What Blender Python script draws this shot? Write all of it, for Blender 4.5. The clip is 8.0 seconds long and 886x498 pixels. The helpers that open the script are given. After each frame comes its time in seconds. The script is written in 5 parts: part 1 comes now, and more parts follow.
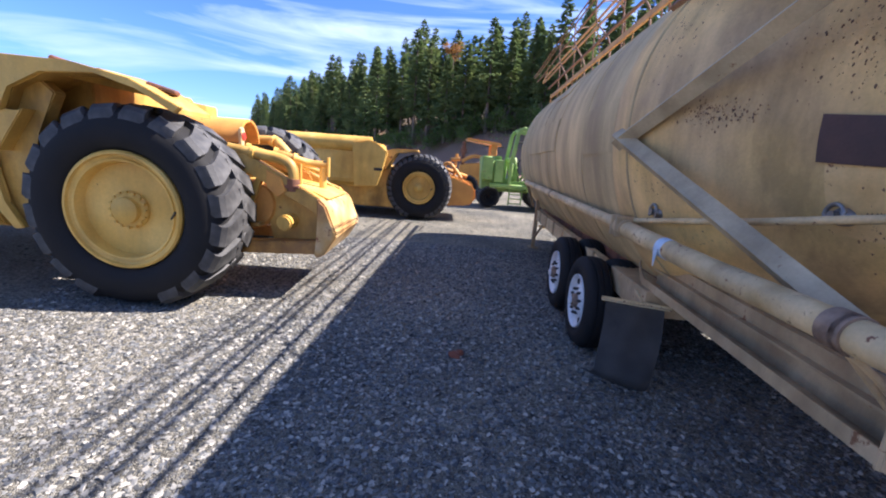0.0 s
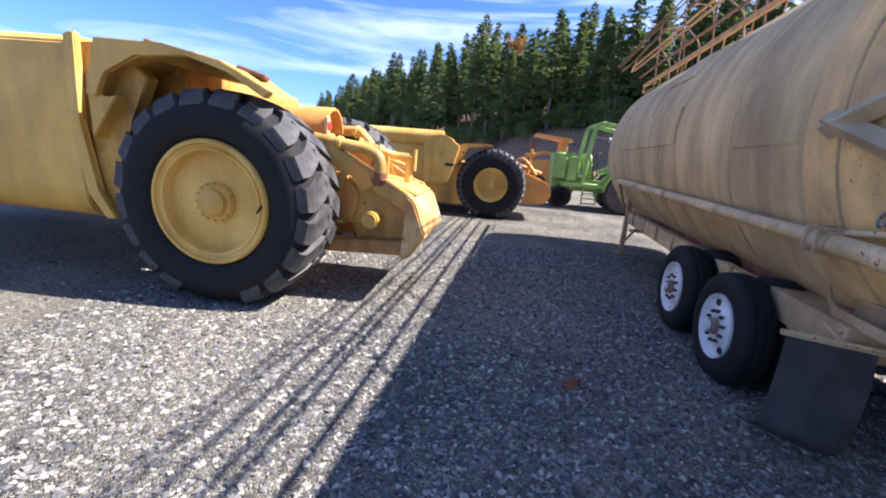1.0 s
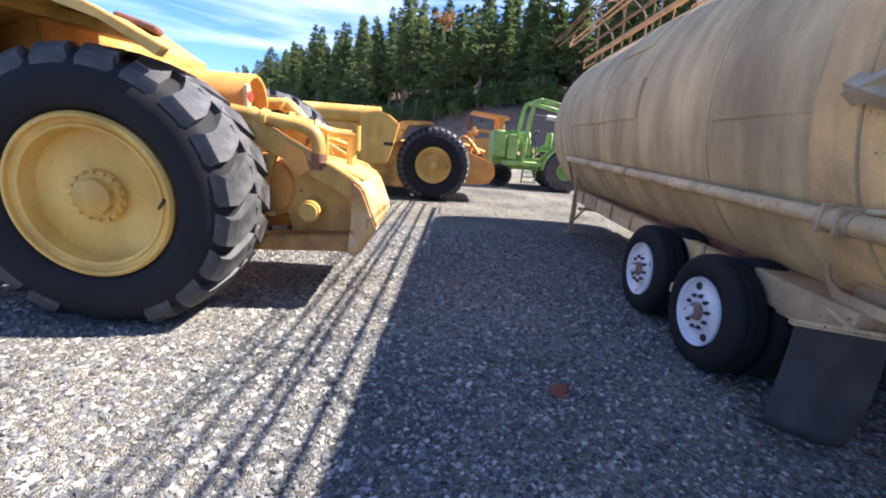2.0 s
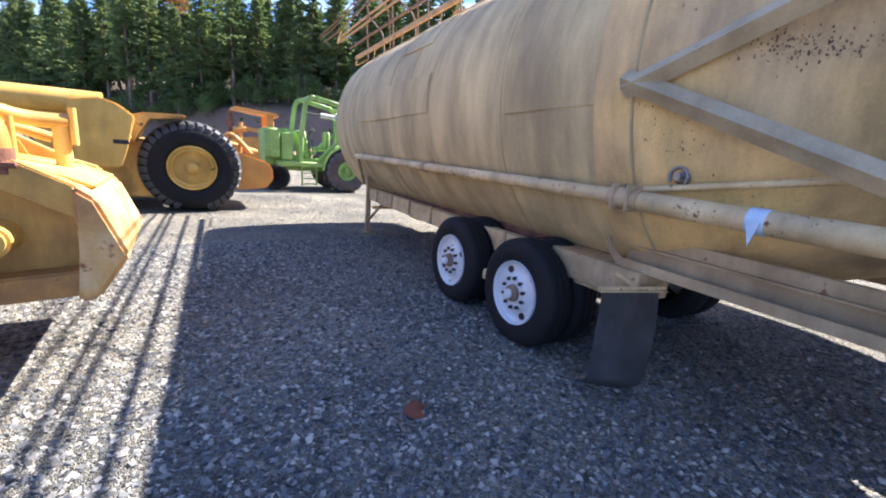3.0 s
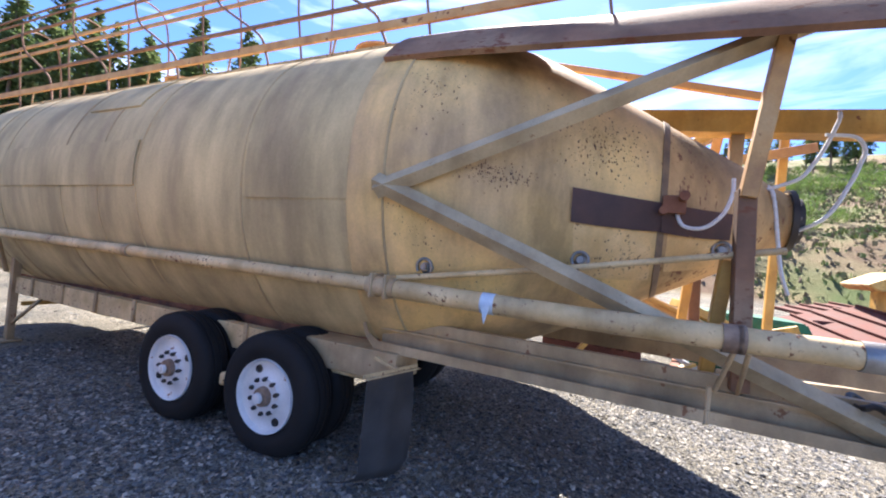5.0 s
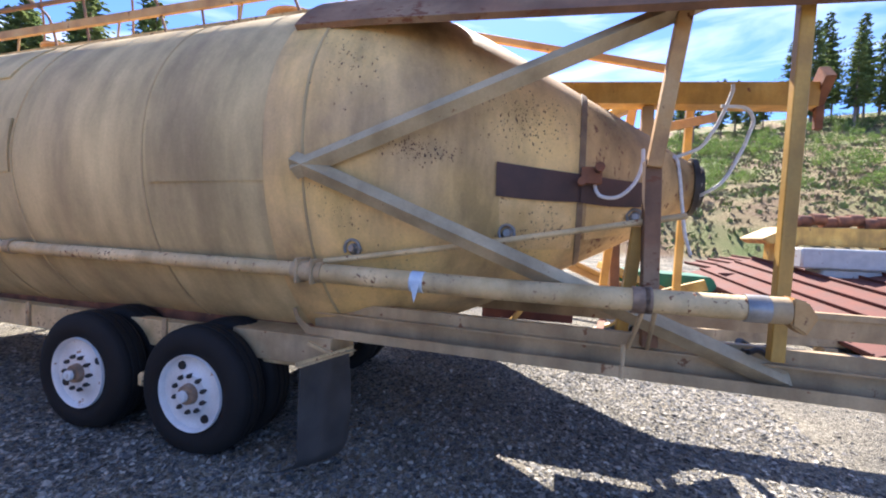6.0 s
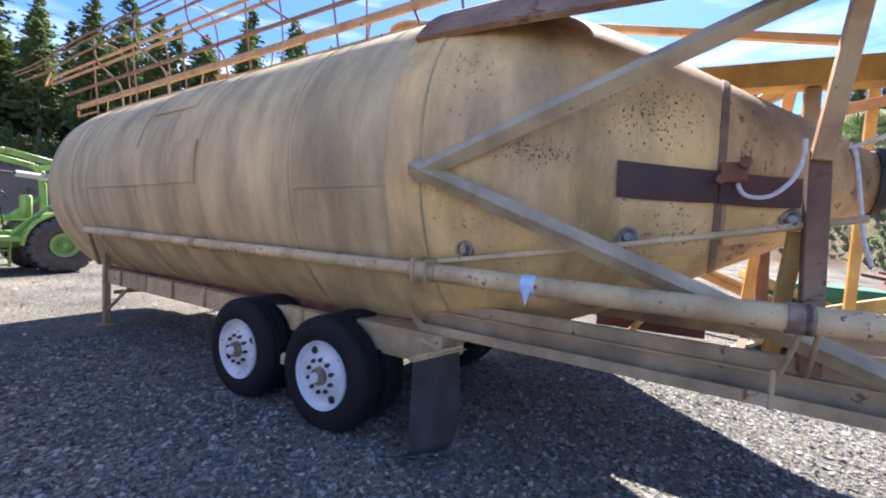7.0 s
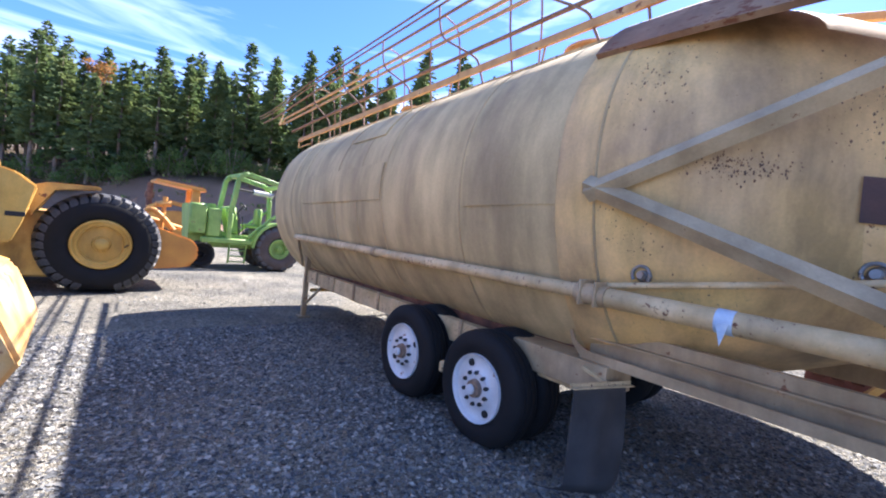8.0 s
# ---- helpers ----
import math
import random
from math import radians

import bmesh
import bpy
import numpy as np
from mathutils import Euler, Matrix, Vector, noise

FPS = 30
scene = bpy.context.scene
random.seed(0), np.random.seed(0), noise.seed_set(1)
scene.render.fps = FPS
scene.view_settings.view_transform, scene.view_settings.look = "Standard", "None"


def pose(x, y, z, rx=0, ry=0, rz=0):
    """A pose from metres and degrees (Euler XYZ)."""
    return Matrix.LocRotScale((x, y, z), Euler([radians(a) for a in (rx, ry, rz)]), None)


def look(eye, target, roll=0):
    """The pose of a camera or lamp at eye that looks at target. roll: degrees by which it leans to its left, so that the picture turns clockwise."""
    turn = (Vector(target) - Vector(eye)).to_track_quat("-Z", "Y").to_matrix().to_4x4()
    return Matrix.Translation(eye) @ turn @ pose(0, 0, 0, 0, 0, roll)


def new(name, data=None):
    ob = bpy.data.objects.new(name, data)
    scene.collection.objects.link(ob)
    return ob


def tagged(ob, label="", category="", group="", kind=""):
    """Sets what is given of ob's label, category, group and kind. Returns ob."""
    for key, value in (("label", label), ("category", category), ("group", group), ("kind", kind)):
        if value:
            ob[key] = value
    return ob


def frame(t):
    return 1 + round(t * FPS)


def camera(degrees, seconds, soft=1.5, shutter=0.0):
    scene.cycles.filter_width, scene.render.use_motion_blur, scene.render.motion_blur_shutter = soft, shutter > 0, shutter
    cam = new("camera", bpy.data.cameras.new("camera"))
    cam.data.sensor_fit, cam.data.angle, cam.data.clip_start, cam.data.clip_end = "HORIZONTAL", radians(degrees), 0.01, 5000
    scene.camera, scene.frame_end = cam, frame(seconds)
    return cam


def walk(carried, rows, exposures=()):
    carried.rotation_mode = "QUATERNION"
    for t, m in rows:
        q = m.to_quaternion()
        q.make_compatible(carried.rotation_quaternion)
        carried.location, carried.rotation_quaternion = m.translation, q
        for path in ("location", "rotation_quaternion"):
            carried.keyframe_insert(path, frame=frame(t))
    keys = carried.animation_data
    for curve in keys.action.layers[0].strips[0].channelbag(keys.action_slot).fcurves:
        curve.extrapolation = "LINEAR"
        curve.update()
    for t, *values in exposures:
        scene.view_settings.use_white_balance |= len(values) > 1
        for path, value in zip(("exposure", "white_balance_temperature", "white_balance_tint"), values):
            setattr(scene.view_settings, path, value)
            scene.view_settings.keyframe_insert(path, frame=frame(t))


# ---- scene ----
cam = camera(94.1, 8.0, soft=2.0)
PATH = [
    (0, (-1.674, -4.679, 2.042), (-1.651, -2.727, 1.607), 4.6),
    (0.5, (-1.899, -4.363, 2.006), (-1.822, -2.398, 1.645), 2.9),
    (1, (-2.253, -4.083, 1.939), (-2.475, -2.151, 1.47), 5.1),
    (1.2, (-2.401, -3.987, 1.945), (-2.474, -2.048, 1.462), 6.2),
    (2.3, (-2.592, -3.236, 1.824), (-2.373, -1.322, 1.286), 3.7),
    (2.5, (-2.656, -3.114, 1.787), (-2.187, -1.234, 1.289), 4.8),
    (3, (-2.704, -2.856, 1.768), (-1.643, -1.22, 1.323), 4.5),
    (3.5, (-2.703, -2.698, 1.745), (-1.432, -1.188, 1.421), 4.7),
    (4, (-2.796, -2.588, 1.79), (-1.13, -1.491, 1.649), 8.9),
    (4.5, (-2.798, -2.584, 1.837), (-0.978, -1.757, 1.786), 5.4),
    (5, (-2.807, -2.585, 1.846), (-0.938, -1.875, 1.874), 5.2),
    (5.2, (-2.809, -2.598, 1.847), (-0.898, -2.009, 1.883), 5.1),
    (6.3, (-2.74, -2.684, 1.896), (-0.793, -2.239, 1.793), 1.6),
    (6.5, (-2.762, -2.665, 1.896), (-0.859, -2.055, 1.8), 1.9),
    (7, (-2.764, -2.659, 1.897), (-0.996, -1.73, 1.796), 2.8),
    (7.5, (-2.824, -2.588, 1.863), (-1.28, -1.317, 1.837), 4.2),
    (8, (-2.849, -2.561, 1.847), (-1.519, -1.068, 1.801), 5.9),
]
walk(cam, [(t, look(eye, target, roll)) for t, eye, target, roll in PATH], [(0, 1.74, 4900, 24), (1.2, 1.80, 4900, 24), (3, 2.33, 4900, 21), (4, 2.42, 5000, 22), (5.2, 2.18, 5050, 22), (6.8, 2.08, 4950, 22), (8, 2.28, 4800, 24)])

# ---- world, sun, exposure ----
SUN = Vector((0.90, 0.14, 1.0)).normalized()
sun_data = bpy.data.lights.new("sun", "SUN")
sun_data.energy, sun_data.angle, sun_data.color = 5.0, radians(0.55), (1.0, 0.81, 0.51)
sun = new("sun", sun_data)
sun.matrix_world = look(SUN * 60, (0, 0, 0))
world = bpy.data.worlds.new("sky")
scene.world = world
world.use_nodes = True
wn, wl = world.node_tree.nodes, world.node_tree.links
wn.clear()
sky = wn.new("ShaderNodeTexSky")
sky.sky_type, sky.sun_disc = "NISHITA", False
sky.sun_elevation, sky.sun_rotation = math.asin(SUN.z), math.atan2(SUN.x, SUN.y)
sky.air_density, sky.dust_density, sky.ozone_density = 0.85, 0.3, 5.0
way = wn.new("ShaderNodeTexCoord")
turned = wn.new("ShaderNodeMapping")
turned.inputs["Rotation"].default_value = (radians(8), radians(-6), radians(35))
turned.inputs["Scale"].default_value = (1.0, 2.4, 13.0)
wisps = wn.new("ShaderNodeTexNoise")
wisps.inputs["Scale"].default_value, wisps.inputs["Detail"].default_value = 1.25, 9.0
wisps.inputs["Roughness"].default_value, wisps.inputs["Distortion"].default_value = 0.55, 0.7
amount = wn.new("ShaderNodeValToRGB")
amount.color_ramp.elements[0].position, amount.color_ramp.elements[1].position = 0.49, 0.75
cloud = wn.new("ShaderNodeMix")
cloud.data_type = "RGBA"
cloud.inputs[7].default_value = (6.6, 6.9, 7.4, 1)
air = wn.new("ShaderNodeBackground")
air.inputs["Strength"].default_value = 0.054
wout = wn.new("ShaderNodeOutputWorld")
wl.new(way.outputs["Generated"], turned.inputs["Vector"])
wl.new(turned.outputs["Vector"], wisps.inputs["Vector"])
wl.new(wisps.outputs["Fac"], amount.inputs["Fac"])
wl.new(amount.outputs["Color"], cloud.inputs[0])
wl.new(sky.outputs["Color"], cloud.inputs[6])
wl.new(cloud.outputs[2], air.inputs["Color"])
wl.new(air.outputs["Background"], wout.inputs["Surface"])


# ---- materials ----
def material(name, colours, scale=3.0, rough=0.6, metal=0.0, bump=0.2, grain=60.0, spots=None, stretch=(1, 1, 1), spread=(0.3, 0.7), spec=0.5, streak=0.0):
    """Two or three colours mixed by a coarse noise, fine grain in bump and tone, and optional spots (colour, scale, threshold)."""
    m = bpy.data.materials.new(name)
    m.use_nodes = True
    n, l = m.node_tree.nodes, m.node_tree.links
    b = n["Principled BSDF"]
    b.inputs["Metallic"].default_value = metal
    b.inputs["Specular IOR Level"].default_value = spec
    co = n.new("ShaderNodeTexCoord")
    mp = n.new("ShaderNodeMapping")
    mp.inputs["Scale"].default_value = stretch
    l.new(co.outputs["Object"], mp.inputs["Vector"])
    big = n.new("ShaderNodeTexNoise")
    big.inputs["Scale"].default_value, big.inputs["Detail"].default_value = scale, 6.0
    l.new(mp.outputs["Vector"], big.inputs["Vector"])
    ramp = n.new("ShaderNodeValToRGB")
    e = ramp.color_ramp.elements
    e[0].position, e[1].position = spread
    e[0].color, e[1].color = (*colours[0], 1), (*colours[-1], 1)
    if len(colours) == 3:
        e.new(sum(spread) / 2).color = (*colours[1], 1)
    l.new(big.outputs["Fac"], ramp.inputs["Fac"])
    fine = n.new("ShaderNodeTexNoise")
    fine.inputs["Scale"].default_value, fine.inputs["Detail"].default_value = grain, 4.0
    l.new(co.outputs["Object"], fine.inputs["Vector"])
    tone = n.new("ShaderNodeMix")
    tone.data_type, tone.blend_type = "RGBA", "MULTIPLY"
    tone.inputs[0].default_value = 1.0
    shade = n.new("ShaderNodeMapRange")
    shade.inputs["To Min"].default_value, shade.inputs["To Max"].default_value = 0.86, 1.12
    l.new(fine.outputs["Fac"], shade.inputs["Value"])
    l.new(ramp.outputs["Color"], tone.inputs[6])
    l.new(shade.outputs["Result"], tone.inputs[7])
    colour = tone.outputs[2]
    if streak:
        # soot and dust run down the surface in soft streaks
        sm = n.new("ShaderNodeMapping")
        sm.inputs["Scale"].default_value = (1.2, 1.2, 0.35)
        l.new(co.outputs["Object"], sm.inputs["Vector"])
        st = n.new("ShaderNodeTexNoise")
        st.inputs["Scale"].default_value, st.inputs["Detail"].default_value, st.inputs["Roughness"].default_value = 1.7, 7.0, 0.62
        l.new(sm.outputs["Vector"], st.inputs["Vector"])
        sr = n.new("ShaderNodeMapRange")
        sr.inputs["From Min"].default_value, sr.inputs["From Max"].default_value = 0.36, 0.62
        sr.inputs["To Min"].default_value, sr.inputs["To Max"].default_value = 1.0 - streak, 1.06
        l.new(st.outputs["Fac"], sr.inputs["Value"])
        sx = n.new("ShaderNodeMix")
        sx.data_type, sx.blend_type = "RGBA", "MULTIPLY"
        sx.inputs[0].default_value = 1.0
        l.new(colour, sx.inputs[6])
        l.new(sr.outputs["Result"], sx.inputs[7])
        colour = sx.outputs[2]
    if spots:
        sn = n.new("ShaderNodeTexNoise")
        sn.inputs["Scale"].default_value, sn.inputs["Detail"].default_value, sn.inputs["Roughness"].default_value = spots[1], 7.0, 0.65
        l.new(mp.outputs["Vector"], sn.inputs["Vector"])
        cut = n.new("ShaderNodeMapRange")
        cut.inputs["From Min"].default_value, cut.inputs["From Max"].default_value = spots[2] + 0.22, spots[2] + 0.27
        where = n.new("ShaderNodeMath")
        where.operation = "MULTIPLY_ADD"
        where.inputs[1].default_value = 0.45
        l.new(big.outputs["Fac"], where.inputs[0])
        l.new(sn.outputs["Fac"], where.inputs[2])
        l.new(where.outputs[0], cut.inputs["Value"])
        mix = n.new("ShaderNodeMix")
        mix.data_type = "RGBA"
        l.new(cut.outputs["Result"], mix.inputs[0])
        l.new(colour, mix.inputs[6])
        mix.inputs[7].default_value = (*spots[0], 1)
        colour = mix.outputs[2]
    l.new(colour, b.inputs["Base Color"])
    rr = n.new("ShaderNodeMapRange")
    rr.inputs["To Min"].default_value, rr.inputs["To Max"].default_value = max(rough - 0.15, 0.05), min(rough + 0.2, 1.0)
    l.new(big.outputs["Fac"], rr.inputs["Value"])
    l.new(rr.outputs["Result"], b.inputs["Roughness"])
    if bump:
        bp = n.new("ShaderNodeBump")
        bp.inputs["Strength"].default_value, bp.inputs["Distance"].default_value = bump, 0.01
        l.new(fine.outputs["Fac"], bp.inputs["Height"])
        l.new(bp.outputs["Normal"], b.inputs["Normal"])
    return m


RUST = (0.16, 0.06, 0.025)
M_TANK = material("dusty_tank_paint", [(0.43, 0.325, 0.165), (0.53, 0.415, 0.205), (0.63, 0.50, 0.25)], 1.6, 0.75, 0, 0.15, 40, ((0.30, 0.19, 0.11), 14, 0.74), (0.35, 2.4, 0.35), streak=0.34)
M_CONE = material("worn_yellow_tank_paint", [(0.48, 0.345, 0.185), (0.72, 0.495, 0.205), (0.87, 0.60, 0.20)], 1.0, 0.7, 0, 0.15, 50, ((0.22, 0.13, 0.08), 34, 0.70), streak=0.5)
M_PATCH = material("chalky_tan_yellow_paint", [(0.62, 0.40, 0.14), (0.76, 0.52, 0.21), (0.82, 0.60, 0.28)], 3.0, 0.7, 0, 0.15, 50, ((0.20, 0.09, 0.04), 30, 0.62), streak=0.3)
M_SHROUD = material("rust_stained_tan_steel", [(0.13, 0.07, 0.042), (0.24, 0.13, 0.07), (0.33, 0.22, 0.13)], 2.0, 0.75, 0, 0.2, 50, (RUST, 14, 0.62), (1, 0.5, 1), streak=0.4)
M_TIP = material("rust_streaked_tank_paint", [(0.38, 0.24, 0.12), (0.58, 0.385, 0.165), (0.72, 0.49, 0.20)], 2.4, 0.75, 0, 0.25, 50, ((0.17, 0.075, 0.04), 20, 0.60), (1, 1, 0.35), streak=0.6)
M_BANDED = material("dull_brown_band_paint", [(0.16, 0.11, 0.07), (0.30, 0.21, 0.12)], 6, 0.8, 0, 0.2, 60, streak=0.4)
M_WELD = material("grimy_weld_seam", [(0.30, 0.22, 0.115), (0.54, 0.42, 0.21)], 2.2, 0.8, 0, 0.2, 60, None, (0.6, 1, 0.6))
M_PIPE = material("chipped_cream_pipe_paint", [(0.50, 0.36, 0.16), (0.68, 0.51, 0.26), (0.76, 0.59, 0.32)], 4, 0.6, 0, 0.15, 60, (RUST, 24, 0.61), streak=0.4)
M_BEAM = material("weathered_tan_beam_paint", [(0.32, 0.215, 0.11), (0.45, 0.33, 0.175), (0.56, 0.42, 0.24)], 3, 0.65, 0, 0.15, 60, ((0.22, 0.105, 0.045), 12, 0.67), streak=0.4)
M_BRACE = material("weathered_grey_tan_brace_paint", [(0.36, 0.28, 0.16), (0.48, 0.385, 0.23), (0.57, 0.47, 0.29)], 4, 0.6, 0, 0.2, 60, ((0.22, 0.115, 0.055), 28, 0.70), streak=0.3)
M_YELLOW = material("sun_faded_yellow_paint", [(0.58, 0.345, 0.055), (0.70, 0.435, 0.075), (0.78, 0.53, 0.13)], 1.5, 0.5, 0, 0.1, 35, ((0.25, 0.10, 0.03), 7, 0.74), streak=0.25)
M_YELLOW2 = material("rust_edged_yellow_paint", [(0.42, 0.235, 0.045), (0.62, 0.37, 0.065), (0.72, 0.48, 0.12)], 2.5, 0.5, 0, 0.15, 45, (RUST, 8, 0.67), streak=0.45)
M_BLOCK = material("worn_pale_yellow_steel", [(0.34, 0.13, 0.045), (0.66, 0.40, 0.12), (0.76, 0.60, 0.34)], 2.2, 0.55, 0, 0.2, 45, ((0.28, 0.10, 0.035), 6, 0.60), streak=0.3)
M_FRAME = material("rusty_oiled_yellow_paint", [(0.17, 0.085, 0.04), (0.40, 0.21, 0.05), (0.60, 0.34, 0.07)], 3.5, 0.55, 0, 0.2, 45, (RUST, 9, 0.60), streak=0.4)
M_ORANGE = material("orange_yellow_paint", [(0.55, 0.25, 0.05), (0.72, 0.36, 0.06)], 2.5, 0.5, 0, 0.1, 45, (RUST, 8, 0.66))
M_RUST = material("brown_rusted_steel", [(0.09, 0.045, 0.03), (0.20, 0.085, 0.045), (0.28, 0.13, 0.07)], 5, 0.85, 0, 0.4, 70)
M_RUSTRED = material("red_brown_primer", [(0.09, 0.035, 0.026), (0.155, 0.062, 0.044)], 3, 0.8, 0, 0.2, 60, spec=0.3)
M_DARKPLATE = material("dark_brown_steel_plate", [(0.05, 0.03, 0.028), (0.10, 0.055, 0.045)], 4, 0.7, 0, 0.2, 60)
M_RAIL = material("orange_rusty_handrail", [(0.34, 0.19, 0.075), (0.50, 0.30, 0.11), (0.52, 0.36, 0.17)], 4, 0.7, 0, 0.2, 60, (RUST, 10, 0.64))
M_RAILDARK = material("brown_rusty_handrail", [(0.15, 0.09, 0.06), (0.28, 0.17, 0.10)], 5, 0.8, 0, 0.2, 60)
M_TYRE = material("weathered_black_rubber", [(0.008, 0.008, 0.009), (0.018, 0.017, 0.017)], 3, 0.75, 0, 0.25, 50, spec=0.3)
M_LUG = material("worn_grey_tread_rubber", [(0.025, 0.025, 0.027), (0.11, 0.107, 0.103)], 5, 0.6, 0, 0.3, 60)
M_BROWNTYRE = material("dusty_brown_rubber", [(0.06, 0.045, 0.038), (0.11, 0.085, 0.07)], 3, 0.85, 0, 0.25, 50)
M_WHITE = material("chalky_white_wheel_paint", [(0.62, 0.62, 0.62), (0.80, 0.80, 0.80)], 5, 0.5, 0, 0.1, 60, ((0.30, 0.17, 0.09), 10, 0.68))
M_HUBRUST = material("greasy_brown_hub", [(0.14, 0.09, 0.06), (0.34, 0.24, 0.16)], 14, 0.6, 0, 0.2, 90)
M_STEEL = material("dull_grey_steel", [(0.22, 0.22, 0.22), (0.36, 0.36, 0.36)], 10, 0.45, 0.8, 0.1, 90)
M_FLAP = material("dusty_rubber_mudflap", [(0.030, 0.028, 0.028), (0.075, 0.068, 0.062)], 4, 0.75, 0, 0.15, 60)
M_GREEN = material("lime_green_machine_paint", [(0.22, 0.36, 0.07), (0.35, 0.51, 0.115)], 3, 0.45, 0, 0.1, 50, ((0.2, 0.15, 0.06), 8, 0.68), streak=0.35)
M_RED = material("red_reflector", [(0.5, 0.03, 0.02), (0.65, 0.06, 0.04)], 20, 0.3)
M_BLUE = material("pale_blue_tape", [(0.45, 0.56, 0.70), (0.62, 0.70, 0.78)], 18, 0.5)
M_CABLE = material("pale_grey_cable_sheath", [(0.55, 0.56, 0.57), (0.7, 0.71, 0.72)], 20, 0.5)
M_BLACK = material("black_oily_steel", [(0.012, 0.012, 0.013), (0.04, 0.035, 0.03)], 8, 0.55, 0, 0.2, 70)
M_GREENJUNK = material("dark_green_scrap_paint", [(0.01, 0.09, 0.04), (0.02, 0.16, 0.07)], 5, 0.5)
M_PALE = material("pale_scrap_paint", [(0.40, 0.41, 0.40), (0.55, 0.55, 0.53)], 5, 0.6, 0, 0.1, 60, (RUST, 9, 0.66))
M_NEEDLE = material("dark_fir_needles", [(0.075, 0.125, 0.05), (0.18, 0.24, 0.085), (0.32, 0.35, 0.12)], 0.35, 0.8, 0, 0, 3)
M_LEAF = material("green_shrub_leaves", [(0.06, 0.11, 0.025), (0.13, 0.20, 0.04), (0.22, 0.27, 0.07)], 0.6, 0.7, 0, 0, 4)
M_AUTUMN = material("orange_autumn_leaves", [(0.30, 0.13, 0.03), (0.40, 0.22, 0.05)], 0.8, 0.7, 0, 0, 4)
M_BARK = material("grey_brown_bark", [(0.12, 0.09, 0.07), (0.26, 0.205, 0.165)], 2, 0.9, 0, 0.5, 20)
M_FLAKE = material("bare_flaked_primer", [(0.12, 0.075, 0.05), (0.26, 0.16, 0.09)], 14, 0.85)
M_STAIN = material("rust_red_clod", [(0.11, 0.035, 0.02), (0.2, 0.07, 0.035)], 20, 0.95)


def leafy(m, share=0.5):
    """Lets part of the light through the leaves of a material."""
    n, l = m.node_tree.nodes, m.node_tree.links
    b, out = n["Principled BSDF"], n["Material Output"]
    tr, mix = n.new("ShaderNodeBsdfTranslucent"), n.new("ShaderNodeMixShader")
    l.new(b.inputs["Base Color"].links[0].from_socket, tr.inputs["Color"])
    mix.inputs[0].default_value = share
    l.new(b.outputs["BSDF"], mix.inputs[1])
    l.new(tr.outputs["BSDF"], mix.inputs[2])
    l.new(mix.outputs["Shader"], out.inputs["Surface"])


for leaf_mat in (M_NEEDLE, M_LEAF, M_AUTUMN):
    leafy(leaf_mat)


